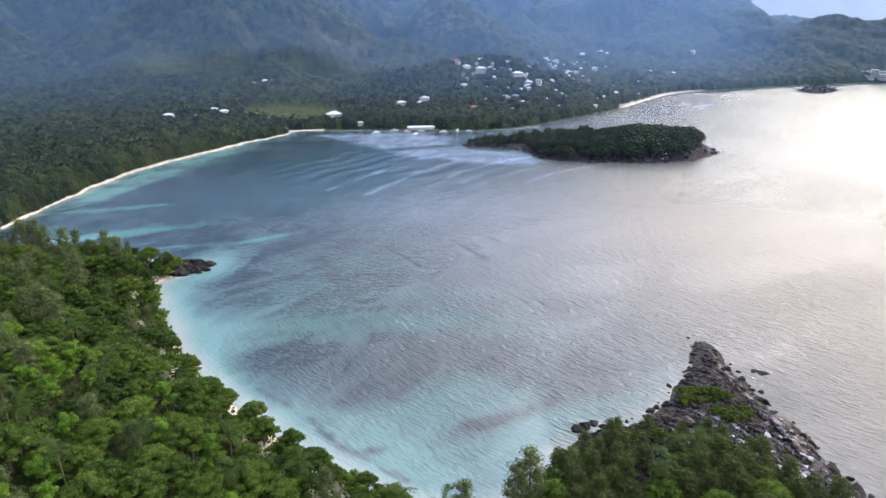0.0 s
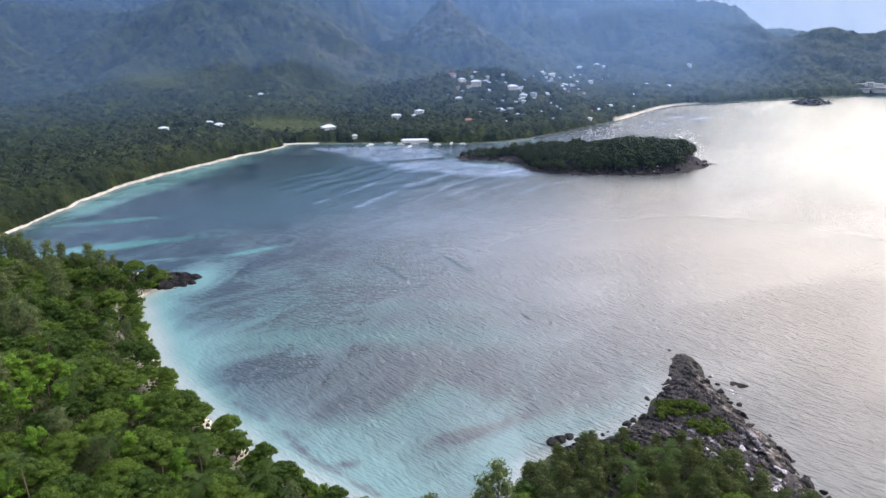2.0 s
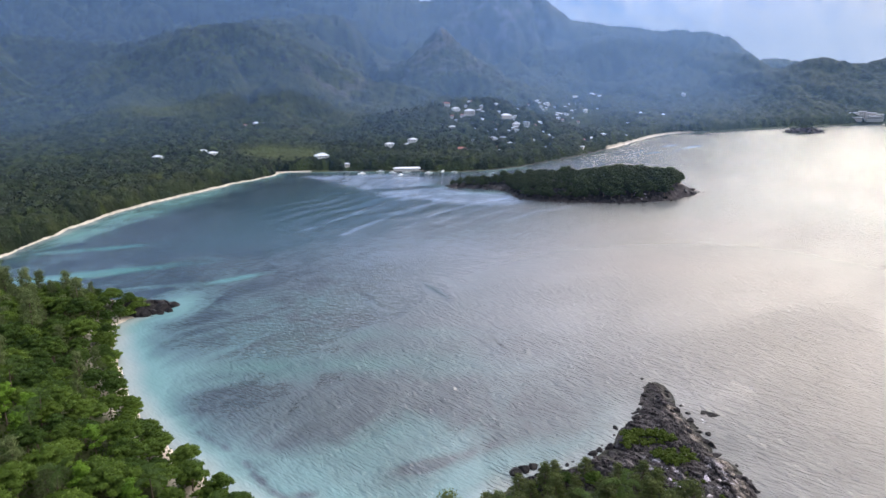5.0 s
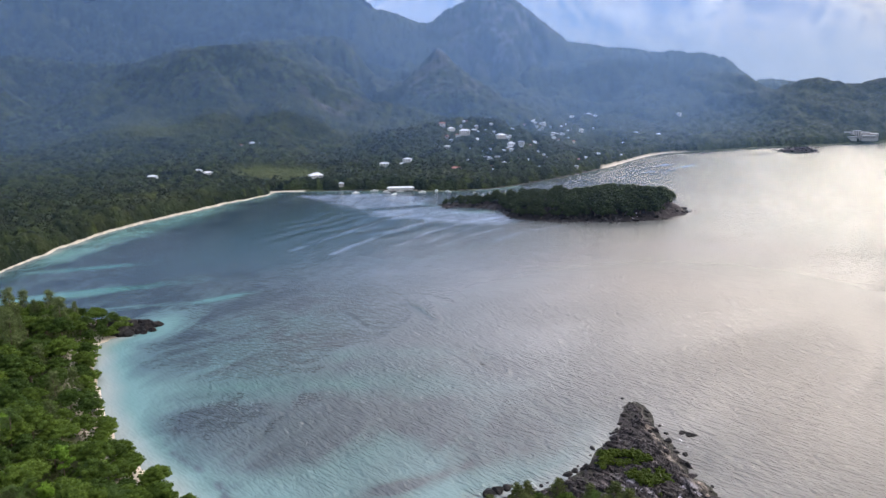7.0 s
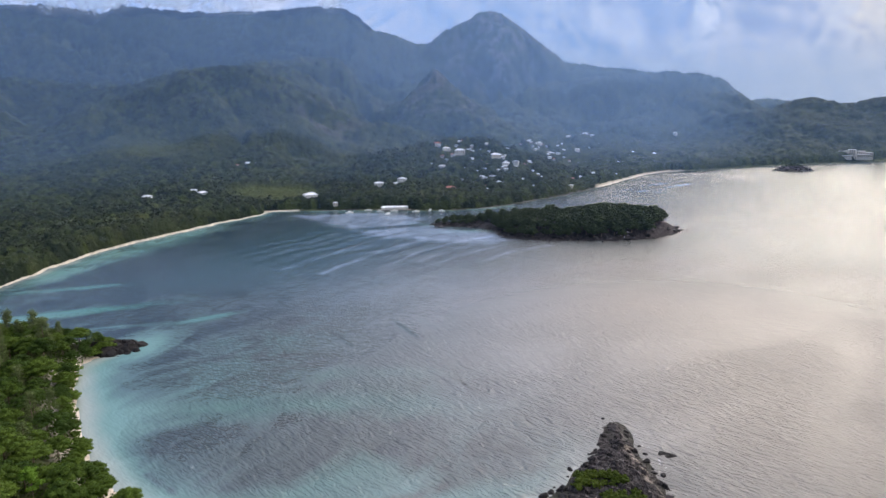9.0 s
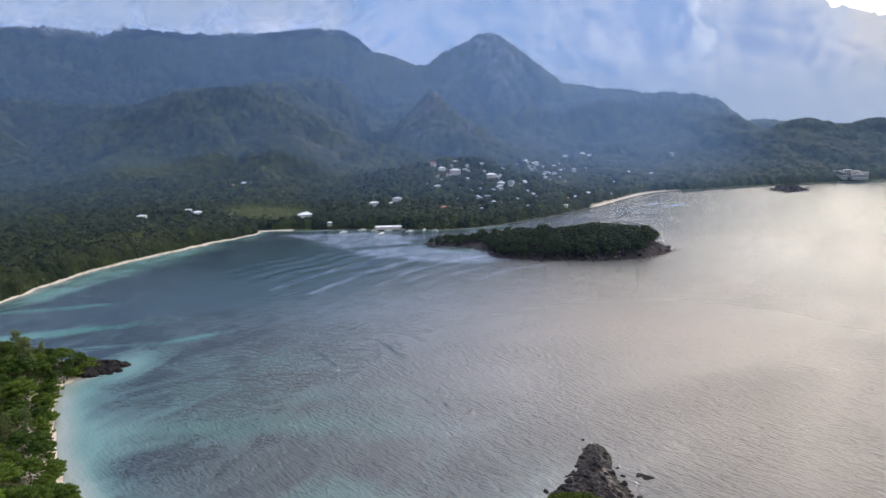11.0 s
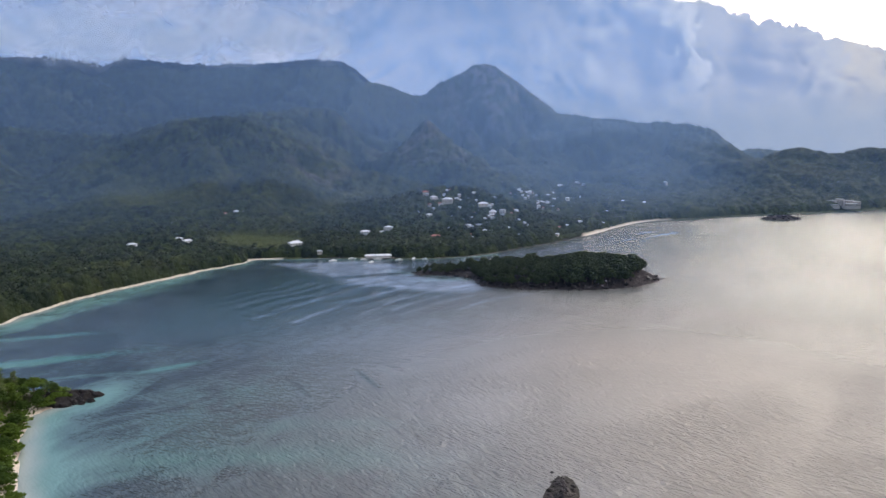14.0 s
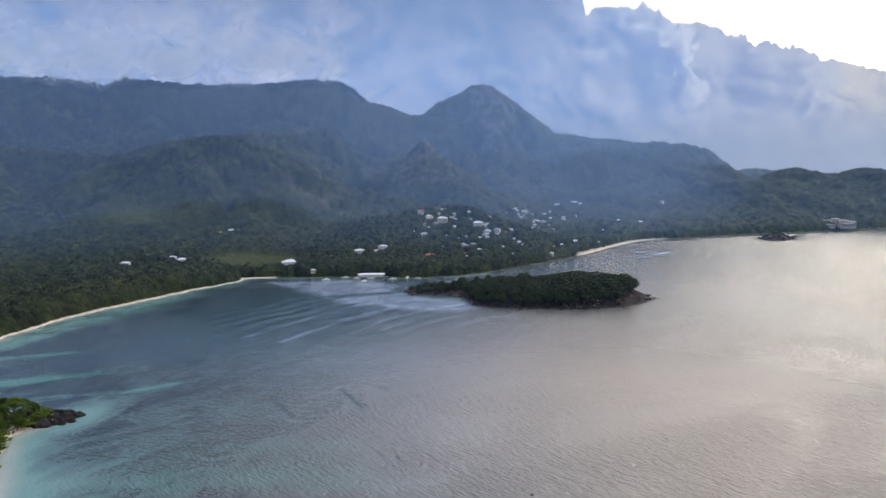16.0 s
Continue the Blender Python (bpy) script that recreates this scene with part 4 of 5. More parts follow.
def mesh_of(name, verts, faces, smooth=False):
    mesh = bpy.data.meshes.new(name)
    mesh.from_pydata([tuple(v) for v in verts], [], faces)
    if smooth:
        mesh.polygons.foreach_set("use_smooth", [True] * len(mesh.polygons))
    mesh.update()
    return mesh


def tube(verts, faces, points, sizes, sides=6):
    """Adds a tapered tube along points to the lists."""
    start = len(verts)
    for p, size in zip(points, sizes):
        for k in range(sides):
            a = 2 * math.pi * k / sides
            verts.append((p[0] + size * math.cos(a), p[1] + size * math.sin(a), p[2]))
    for r in range(len(points) - 1):
        for k in range(sides):
            a, b = start + r * sides + k, start + r * sides + (k + 1) % sides
            faces.append((a, b, b + sides, a + sides))


def leaves_on(rng, lobes, count, size, droop=0.0, spread=0.34):
    """Leaf clumps as small bent quads over lobes (centre, radii), facing mostly outward and up."""
    weight = np.array([l[1][0] * l[1][1] + l[1][0] * l[1][2] for l in lobes])
    pick = rng.choice(len(lobes), count, p=weight / weight.sum())
    centre = np.array([l[0] for l in lobes])[pick]
    radius = np.array([l[1] for l in lobes])[pick]
    way = rng.normal(size=(count, 3))
    way[:, 2] = np.abs(way[:, 2]) * 1.1 - 0.45 * rng.random(count)
    way /= np.linalg.norm(way, axis=1)[:, None]
    place = centre + way * radius * (1 - spread * rng.random((count, 1)) ** 2 + 0.15 * rng.normal(size=(count, 1)))
    face = way + 0.55 * rng.normal(size=(count, 3)) + np.array([0, 0, 0.35])
    face /= np.linalg.norm(face, axis=1)[:, None]
    u = np.cross(face, rng.normal(size=(count, 3)))
    u /= np.linalg.norm(u, axis=1)[:, None]
    v = np.cross(face, u)
    s = size * (0.55 + 0.9 * rng.random((count, 1)))
    if droop:
        v = v * 0.35 + np.array([0, 0, -droop])
    corners = np.stack([place - u * s * 0.5, place + v * s * 0.45 - face * s * 0.12, place + u * s * 0.5, place - v * s * 0.45 - face * s * 0.12], 1)
    return corners.reshape(-1, 3), [(4 * k, 4 * k + 1, 4 * k + 2, 4 * k + 3) for k in range(count)]


def core_of(lobes, shrink=0.80):
    """Dense inner foliage: low lumps inside the lobes."""
    verts, faces = [], []
    for c, r in lobes:
        start = len(verts)
        for i in range(5):
            t = math.pi * (i + 0.5) / 5
            for k in range(7):
                a = 2 * math.pi * (k + 0.5 * (i % 2)) / 7
                verts.append((c[0] + shrink * r[0] * math.sin(t) * math.cos(a), c[1] + shrink * r[1] * math.sin(t) * math.sin(a), c[2] + shrink * r[2] * math.cos(t)))
        for i in range(4):
            for k in range(7):
                a, b = start + 7 * i + k, start + 7 * i + (k + 1) % 7
                faces.append((a, a + 7, b + 7, b))
        faces.append(tuple(start + k for k in range(7)))
        faces.append(tuple(start + 34 - k for k in range(7)))
    return verts, faces


def crown_mesh(name, rng, lobes, count, size, mat, droop=0.0, core=0.78):
    verts, faces = leaves_on(rng, lobes, count, size, droop)
    if core:
        more, rest = core_of(lobes, core)
        faces = faces + [tuple(i + len(verts) for i in f) for f in rest]
        verts = np.concatenate([verts, np.array(more)])
    mesh = mesh_of(name, verts.tolist(), faces)
    mesh.materials.append(mat)
    return mesh


def trunk_mesh(rng, height, girth, reach):
    verts, faces = [], []
    lean = rng.normal(size=2) * 0.05 * height
    tube(verts, faces, [(0, 0, -0.6), (lean[0] * 0.3, lean[1] * 0.3, height * 0.4), (lean[0], lean[1], height)], [girth, girth * 0.75, girth * 0.3])
    for k in range(5):
        a = 2 * math.pi * (k + rng.random() * 0.6) / 5
        z = height * (0.45 + 0.1 * k)
        tube(verts, faces, [(lean[0] * 0.5, lean[1] * 0.5, z), (reach * 0.5 * math.cos(a), reach * 0.5 * math.sin(a), z + reach * 0.28), (reach * math.cos(a), reach * math.sin(a), z + reach * 0.45)], [girth * 0.5, girth * 0.33, girth * 0.1], 5)
    mesh = mesh_of("trunk", verts, faces, True)
    mesh.materials.append(BARK)
    return mesh


def broad_lobes(rng, wide, high, base, count):
    """Lobes of a broad layered crown: flat tufts over a dome, with gaps between them."""
    lobes = [((0, 0, base + high * 0.42), (wide * 0.30, wide * 0.30, high * 0.34))]
    for k in range(count):
        a, out = 2.4 * k + 0.8 * rng.random(), math.sqrt((k + 0.4 + 0.5 * rng.random()) / count)
        far = 0.46 * wide * out
        r = wide * (0.085 + 0.075 * rng.random())
        lift = base + high * (0.92 - 0.62 * out**2 + 0.16 * (rng.random() - 0.5))
        lobes.append(((far * math.cos(a), far * math.sin(a), lift), (r, r * (0.75 + 0.4 * rng.random()), r * (0.42 + 0.2 * rng.random()))))
    return lobes


def tree_kind(kind, seed, detail=1.0):
    """One tree with its trunk and crown, hidden from no one: the first of its kind, put in place later."""
    rng = np.random.default_rng(seed)
    if kind == "broadleaf":
        lobes = broad_lobes(rng, 10.5, 5.6, 4.0, 30)
        meshes = trunk_mesh(rng, 7.0, 0.30, 2.6), crown_mesh("crown", rng, lobes, int(3300 * detail), 0.44 / detail**0.4, LEAF)
    elif kind == "dark_broadleaf":
        lobes = broad_lobes(rng, 9.2, 6.0, 3.4, 24)
        meshes = trunk_mesh(rng, 6.6, 0.28, 2.3), crown_mesh("crown", rng, lobes, int(2800 * detail), 0.44 / detail**0.4, LEAF_DARK)
    elif kind == "takamaka":
        lobes = broad_lobes(rng, 9.0, 7.2, 1.2, 24)
        meshes = trunk_mesh(rng, 6.4, 0.28, 2.3), crown_mesh("crown", rng, lobes, int(1900 * detail), 0.52 / detail**0.4, LEAF_COAST_SHADE)
    elif kind == "lime_tree":
        lobes = [((0, 0, 7.6), (1.3, 1.3, 2.0))]
        for k in range(22):
            a, z = 2.4 * k + rng.random(), 4.2 + 5.6 * rng.random()
            far = (0.5 + 2.1 * rng.random()) * (1.15 - 0.07 * (z - 4.2))
            lobes.append(((far * math.cos(a), far * math.sin(a), z), (0.6 + 0.45 * rng.random(), 0.6 + 0.45 * rng.random(), 0.4 + 0.25 * rng.random())))
        meshes = trunk_mesh(rng, 9.0, 0.17, 1.5), crown_mesh("crown", rng, lobes, int(2400 * detail), 0.40 / detail**0.4, LEAF_LIME)
    elif kind in ("casuarina", "thicket"):
        lobes = []
        for k in range(26):
            z = 2.4 + 10.6 * (k + rng.random()) / 26
            a, far = 2.4 * k + rng.random(), (4.0 - 0.25 * z) * (0.35 + 0.65 * rng.random()) + 0.2
            lobes.append(((far * math.cos(a), far * math.sin(a), z), (0.95 + 0.6 * rng.random(), 0.95 + 0.6 * rng.random(), 0.8 + 0.5 * rng.random())))
        meshes = trunk_mesh(rng, 12.5, 0.24, 1.6), crown_mesh("crown", rng, lobes, int(3600 * detail), 0.36 / detail**0.4, LEAF_GREY if kind == "casuarina" else LEAF_OLIVE, 0.45, 0.45)
    else:
        lobes = broad_lobes(rng, 3.4, 1.5, 0.3, 9)
        meshes = trunk_mesh(rng, 0.9, 0.06, 0.5), crown_mesh("crown", rng, lobes, int(380 * detail), 0.36 / detail**0.4, LEAF_SCRUB if kind == "lime_shrub" else LEAF)
    return meshes


TREE_TEXT = {
    "broadleaf": ("broadleaf_tree", "spreading broadleaf tree with a layered green crown", "tree"),
    "dark_broadleaf": ("evergreen_tree", "dense dark green evergreen tree with a rounded crown", "tree"),
    "takamaka": ("coastal_tree", "dark green tree in the small wood on the islet", "tree"),
    "lime_tree": ("slender_tree", "slender tree with bright lime green young leaves", "tree"),
    "casuarina": ("casuarina_tree", "tall feathery grey green casuarina tree with thin needles", "tree"),
    "thicket": ("feathery_tree", "olive green feathery tree in a thicket above the rocks", "tree"),
    "shrub": ("shrub", "low green shrub growing on the rocky ground", "shrub"),
    "lime_shrub": ("shrub", "low yellow green shrub growing between dark rocks", "shrub"),
}
MODELS = {}


def plant(kind, x, y, size, turn, group, variants=4, detail=1.0, sink=0.15, tall=1.0, label=""):
    rng_key = int(abs(x * 7.3 + y * 3.1)) % variants
    key = (kind, rng_key, detail)
    if key not in MODELS:
        MODELS[key] = tree_kind(kind, 100 + rng_key + 13 * len(kind), detail)
    name, text, category = TREE_TEXT[kind]
    root = new(name)
    root.empty_display_size = 0.5
    part("trunk", MODELS[key][0], BARK, root)
    part("crown", MODELS[key][1], LEAF, root)
    root.matrix_basis = pose(x, y, ground_z(x, y) - sink, 0, 0, turn) @ Matrix.Diagonal((size, size, size * tall, 1))
    tagged(root, label or text, category, group)
    return root


def scatter(rng, box, gap, fits, tries):
    """Spots in a box, at least gap apart, where fits(x, y) holds."""
    x = rng.uniform(box[0], box[1], tries)
    y = rng.uniform(box[2], box[3], tries)
    ok = fits(x, y)
    out = []
    grid = {}
    for a, b in zip(x[ok], y[ok]):
        i, j = int(a // gap), int(b // gap)
        if all((a - p) ** 2 + (b - q) ** 2 > gap * gap for di in (-1, 0, 1) for dj in (-1, 0, 1) for p, q in grid.get((i + di, j + dj), ())):
            grid.setdefault((i, j), []).append((a, b))
            out.append((a, b))
    return out


rng = np.random.default_rng(4)


def on_headland(x, y):
    m = shore(x, y)[0]
    return (m > 1.2) & (x > -0.72 * y - 42) & (x < -22) & (y > np.where(x < -60, 76, 92 - 0.15 * x)) & (np.hypot((x + 146) / 1.3, y - 287) > 7.5)


spots = scatter(rng, (-270, -22, 60, 302), 5.8, on_headland, 11000)
for x, y in spots:
    m = float(shore(np.array([x]), np.array([y]))[0][0])
    pick = rng.random()
    clump = value_noise(np.array([x / 26.0]), np.array([y / 26.0]), 3)[0]
    if y < 190 and (pick < 0.07 + 0.13 * (y < 135) or (clump > 0.22 and pick < 0.45)) and m > 9:
        kind, size = "lime_tree", 0.85 + 0.3 * rng.random()
    elif m > 7 and (pick > 0.88 or (x < -170 and y > 235 and pick > 0.6)):
        kind, size = "casuarina", 0.8 + 0.35 * rng.random()
    elif pick > (0.62 if y < 190 else 0.35):
        kind, size = "dark_broadleaf", 0.72 + 0.4 * rng.random()
    else:
        kind, size = "broadleaf", 0.72 + 0.42 * rng.random()
    size *= (0.66 + 0.34 * min(1.0, m / 22)) * (1.28 if rng.random() < 0.13 else 1.0)
    plant(kind, x, y, size, 360 * rng.random(), "headland trees", tall=0.9 + 0.25 * rng.random())

for x, y, size in ((-168, 236, 1.5), (-153, 190, 1.45), (-146, 185, 1.35), (-139, 150, 1.3), (-131, 146, 1.2), (-213, 286, 1.6), (-206, 281, 1.45), (-222, 290, 1.55), (-197, 280, 1.4), (-186, 281, 1.0), (-177, 280, 0.95), (-232, 288, 1.6)):
    plant("casuarina", x, y, size, 50 * x, "headland trees")

# bushes where the wood meets the sand
def at_edge(x, y):
    m = shore(x, y)[0]
    return (m > 0.7) & (m < 5.0) & (x < -30) & (x > -175)


for x, y in scatter(rng, (-175, -30, 110, 292), 2.7, at_edge, 2500):
    plant("shrub", x, y, 1.2 + 1.2 * rng.random(), 360 * rng.random(), "bushes along the beach", label="dense green beach bush at the edge of the sand")

# the point's feathery thicket, the lone trees before the water, the shrubs on the rocks


def on_point(x, y):
    m = shore(x, y)[0]
    return (m > 2.5) & (y < 152 - 0.30 * np.abs(x - 20)) & (x < 8 + 0.42 * (230 - y)) & (x > -6)


for x, y in scatter(rng, (-6, 56, 84, 152), 4.9, on_point, 3000):
    pick = rng.random()
    kind = "thicket" if pick < 0.72 else "broadleaf" if pick < 0.84 else "dark_broadleaf"
    edge = min(1.0, (154 - y) / 24)
    plant(kind, x, y, (0.42 + 0.30 * edge) * (0.8 + 0.4 * rng.random()) * (1.3 if kind == "thicket" else 1.0), 360 * rng.random(), "trees on the point", tall=0.68 if kind == "thicket" else 1.0)
for x, y, size in ((-9.5, 118.5, 1.35), (-13, 116.5, 1.2), (-24, 115, 1.0), (1.5, 130, 0.8)):
    plant("casuarina", x, y, size, 40 * x, "trees on the point")
for x, y in scatter(rng, (38, 60, 150, 176), 2.2, lambda x, y: ((((x - 47) / 7) ** 2 + ((y - 168) / 4.2) ** 2) < 1) | ((((x - 51.5) / 6) ** 2 + ((y - 158) / 3.6) ** 2) < 1), 900):
    plant("lime_shrub", x, y, 0.7 + 0.9 * rng.random(), 360 * rng.random(), "shrubs on the rocks")
for x, y in ((55, 147), (47, 146), (57.5, 141), (61, 138), (52, 150), (44, 150)):
    plant("lime_shrub", x, y, 0.55, 60 * x, "shrubs on the rocks")


# islet wood
def on_islet(x, y):
    i = shore(x, y)[1]
    return (i > np.where(x > 185, 8.0, 3.2)) & ~((x > 28) & (x < 52) & (y < 628)) & (x < 206) & ~(np.hypot(x - 158, y - 560) < 3)


for x, y in scatter(rng, (-10, 226, 540, 668), 5.2, on_islet, 5000):
    pick = rng.random()
    kind = "takamaka"
    crest = np.interp(x, [0, 18, 40, 62, 87, 117, 143, 168, 188, 205, 222], [6, 11.5, 11.5, 15, 17, 18.5, 23, 22.5, 27, 21, 12])
    inner = min(1.0, 0.55 + 0.03 * float(shore(np.array([x]), np.array([y]))[1][0]))
    grow = np.clip((crest * inner - ground_z(x, y)) / 9.0, 0.45, 1.5)
    plant(kind, x, y, grow * (0.62 + 0.65 * rng.random()), 360 * rng.random(), "islet trees", 4, 0.8, label="dark green tree in the small wood on the islet")


for k, (x, y) in enumerate(((0, 637), (6, 633), (7, 643), (14, 631), (15, 640), (23, 632), (24, 641), (32, 638), (38, 645), (47, 648), (31, 629))):
    plant("takamaka", x, y, 0.62 + 0.05 * (k % 4), 70 * k, "islet trees", 4, 0.8)

# palms: trunk and separate fronds
def frond_mesh(seed):
    rng = np.random.default_rng(seed)
    verts, faces = [], []
    spine = [(0.0, 0.0), (0.9, 0.55), (1.9, 0.75), (2.8, 0.45), (3.5, -0.25), (3.9, -1.0)]
    for k in range(15):
        t = 0.4 + 4.4 * k / 14
        i = min(int(t), 4)
        f = t - i
        x, z = spine[i][0] * (1 - f) + spine[i + 1][0] * f, spine[i][1] * (1 - f) + spine[i + 1][1] * f
        long = 0.85 * math.sin(math.pi * (0.15 + 0.8 * k / 14)) + 0.15
        for side in (-1, 1):
            s = len(verts)
            verts += [(x - 0.08, 0, z), (x + 0.10, 0, z), (x + 0.42, side * long, z - 0.30 * long - 0.1 * rng.random()), (x + 0.32, side * long * 0.95, z - 0.36 * long)]
            faces.append((s, s + 1, s + 2, s + 3))
    tube(verts, faces, [(p[0], 0, p[1]) for p in spine], [0.05, 0.045, 0.04, 0.03, 0.02, 0.01], 4)
    mesh = mesh_of("frond", verts, faces)
    mesh.materials.append(LEAF_PALM)
    return mesh


FRONDS = [frond_mesh(k) for k in range(3)]


def palm_tree(x, y, height, turn, group):
    verts, faces = [], []
    lean = 0.10 * height
    tube(verts, faces, [(0, 0, -0.5), (lean * 0.3, 0, height * 0.35), (lean * 0.7, 0, height * 0.7), (lean, 0, height)], [0.24, 0.17, 0.15, 0.13], 7)
    root = new("palm_tree")
    part("trunk", mesh_of("trunk", verts, faces, True), BARK, root)
    for k in range(13):
        leaf = part("frond", FRONDS[k % 3], LEAF_PALM, root)
        leaf.matrix_basis = pose(lean, 0, height, 0, -38 + 26 * (k % 4), k * 137.5)
    root.matrix_basis = pose(x, y, ground_z(x, y) - 0.1, 0, 0, turn)
    tagged(root, "coconut palm with arching green fronds and a thin trunk", "palm tree", group)


for k, (x, y, height) in enumerate(((-156, 283, 5.5), (-118, 120, 13), (-104, 112, 13), (-112, 147, 13), (-125, 128, 14), (-96, 126, 12), (-133, 170, 12), (-71, 118, 12), (-60, 125, 10), (-38, 117, 8.5), (-29, 113, 9), (20, 118, 12), (29, 127, 11.5), (-78, 133, 10), (-118, 158, 11))):
    palm_tree(x, y, height, 77 * k, "palms along the shore")

# undergrowth fills the ground between the trunks
spots = scatter(rng, (-270, 60, 60, 302), 1.5, lambda x, y: (on_headland(x, y) | on_point(x, y)), 30000)
height = land(np.array([s[0] for s in spots]), np.array([s[1] for s in spots]))[0]
lobes = [((x, y, z + 0.5), (1.3, 1.3, 1.3)) for (x, y), z in zip(spots, height)]
verts, faces = leaves_on(rng, lobes, 9 * len(lobes), 0.8)
undergrowth = new("undergrowth", mesh_of("undergrowth", verts.tolist(), faces))
undergrowth.data.materials.append(LEAF_DARK)
tagged(undergrowth, "dark leafy undergrowth between the headland trees", "undergrowth", kind="stuff")

# crowns of the coastal plain and the lower slopes behind the far beach
def on_plain(x, y):
    m = shore(x, y)[0]
    keep = (m > np.where((x > -160) & (y > 725) & (x < 232), 0.4, 0.5 + 2.8 * clamp01(0.45 + 1.6 * fbm(x, y, 70.0, 65, 2)))) & (np.hypot(x, y) > 440) & (y > 330) & (x > -0.74 * y - 30) & (x < 330 - 0.2 * np.abs(y - 900))
    clear = np.exp(-((((x + 205) / 55) ** 2 + ((y - 815) / 45) ** 2) ** 2)) > 0.3
    return keep & ~clear & (from_homes(x, y) > 5.0) & (hash2(np.floor(x * 3), np.floor(y * 3), 8) < np.where((x > -140) & (x < 330), np.clip(1.5 - np.maximum(m, 0) / 300, 0.0, 1), np.clip(1.6 - np.maximum(m, 0) / 130, 0.0, 1)))


spots = scatter(rng, (-760, 330, 330, 1120), 6.6, on_plain, 30000)
px, py = np.array([s[0] for s in spots]), np.array([s[1] for s in spots])
pz = land(px, py)[0]
pm = shore(px, py)[0]
verts, faces, tints, count = [], [], [], 0
for x, y, z, m in zip(px, py, pz, pm):
    grown = 0.6 + 0.4 * min(1, m / 25)
    r = (2.2 + 3.8 * rng.random() ** 2) * grown
    top = z + 4.0 + (4.5 * rng.random() + 3.5) * grown
    lumps = [((x, y, top), (r * 0.8, r * 0.8, r * 0.6))] + [((x + r * 0.6 * math.cos(a), y + r * 0.6 * math.sin(a), top - r * (0.1 + 0.6 * rng.random())), (r * 0.55, r * 0.5, r * 0.42)) for a in np.arange(4) * 1.57 + 3 * rng.random()]
    leaves = int(46 + 16 * (r > 3.5))
    v, f = leaves_on(rng, lumps, leaves, r * 0.42)
    faces.append(np.array(f) + count)
    verts.append(v)
    tints.append(np.full(leaves, rng.random()))
    count += len(v)
plain_wood = bpy.data.meshes.new("coastal_wood")
plain_wood.from_pydata(np.concatenate(verts).tolist(), [], np.concatenate(faces).tolist())
plain_wood.attributes.new("kind", "FLOAT", "FACE").data.foreach_set("value", np.concatenate(tints).astype(np.float32))
coastal = new("coastal_wood", plain_wood)
WOODLAND, n = material("woodland_leaves", 0.6, 0.2)
tint = n.mix(n.attr("kind"), rgb(0.015, 0.025, 0.013), rgb(0.036, 0.050, 0.018))
tint = n.mix(n.math("MULTIPLY", n.island, 0.45), tint, rgb(0.042, 0.058, 0.022))
put(n, "Base Color", n.mix(n.ramp(n.noise(n.pos, 0.02, 4.0), 0.4, 0.65, 0.0, 0.4), tint, rgb(0.012, 0.022, 0.013)))
coastal.data.materials.append(WOODLAND)
tagged(coastal, "green coastal woodland of palms and broadleaf trees", "forest", kind="stuff")


# ---------------- boulders ----------------
def boulder_mesh(seed, mat):
    bm = bmesh.new()
    bmesh.ops.create_icosphere(bm, subdivisions=2, radius=1.0)
    off = Vector((seed * 3.7, seed * 1.9, seed * 5.3))
    for v in bm.verts:
        p = v.co.copy()
        k = 1 + 0.42 * noise.noise(p * 1.1 + off) + 0.20 * noise.noise(p * 2.6 + off)
        v.co = p * k
        for axis in (Vector((0.8, 0.3, 0.5)), Vector((-0.4, 0.8, 0.45)), Vector((0.1, -0.7, 0.7))):
            q = axis.normalized()
            over = v.co.dot(q) - 0.62
            if over > 0:
                v.co -= q * over * 0.85
        v.co.z *= 0.72
    mesh = bpy.data.meshes.new("boulder")
    bm.to_mesh(mesh)
    bm.free()
    mesh.materials.append(mat)
    return mesh


BOULDERS = {mat.name: [boulder_mesh(k + 1, mat) for k in range(7)] for mat in (ROCK, DARK_ROCK, PALE_ROCK)}


def boulder(x, y, size, mat, group, label, flat=1.0, long=1.0, turn=None):
    ob = new("boulder", BOULDERS[mat.name][int(rng.integers(7))])
    z = max(ground_z(x, y), -0.5)
    ob.matrix_basis = pose(x, y, z + size * 0.12, 14 * rng.normal(), 14 * rng.normal(), 360 * rng.random() if turn is None else turn) @ Matrix.Diagonal((size * long, size, size * flat, 1))
    tagged(ob, label, "boulder", group)


SLABS = [(39.5, 147.9), (42.0, 146.9), (45.9, 147.4), (48.6, 142.0), (44.9, 138.3), (43.1, 137.4), (39.1, 148.7), (59.8, 147.3), (51.3, 140.1), (53.8, 131.2)]


def on_spit(x, y):
    m = shore(x, y)[0]
    return (m > -0.3) & (m < 13) & (x > 14) & (x < 80) & (y > 124) & (y < 212) & ~((x < 40) & (y < 148))


for x, y in scatter(rng, (10, 80, 120, 212), 4.2, on_spit, 3000):
    m = float(shore(np.array([x]), np.array([y]))[0][0])
    size = (0.45 + 0.8 * rng.random() ** 2) * (0.55 if y > 192 else 1.0) + (0.7 if y < 150 and x > 52 else 0)
    pale = y < 158 and 42 < x < 64 and m > 2.5 and rng.random() < 0.38
    mat = PALE_ROCK if pale else DARK_ROCK if rng.random() < 0.6 else ROCK
    boulder(x, y, size, mat, "rocks of the spit", "bleached pale granite slab on the spit" if pale else "dark weathered granite rock on the spit", 0.25 if pale else 0.6 + 0.3 * rng.random(), 1.9, 60 + 25 * rng.normal())
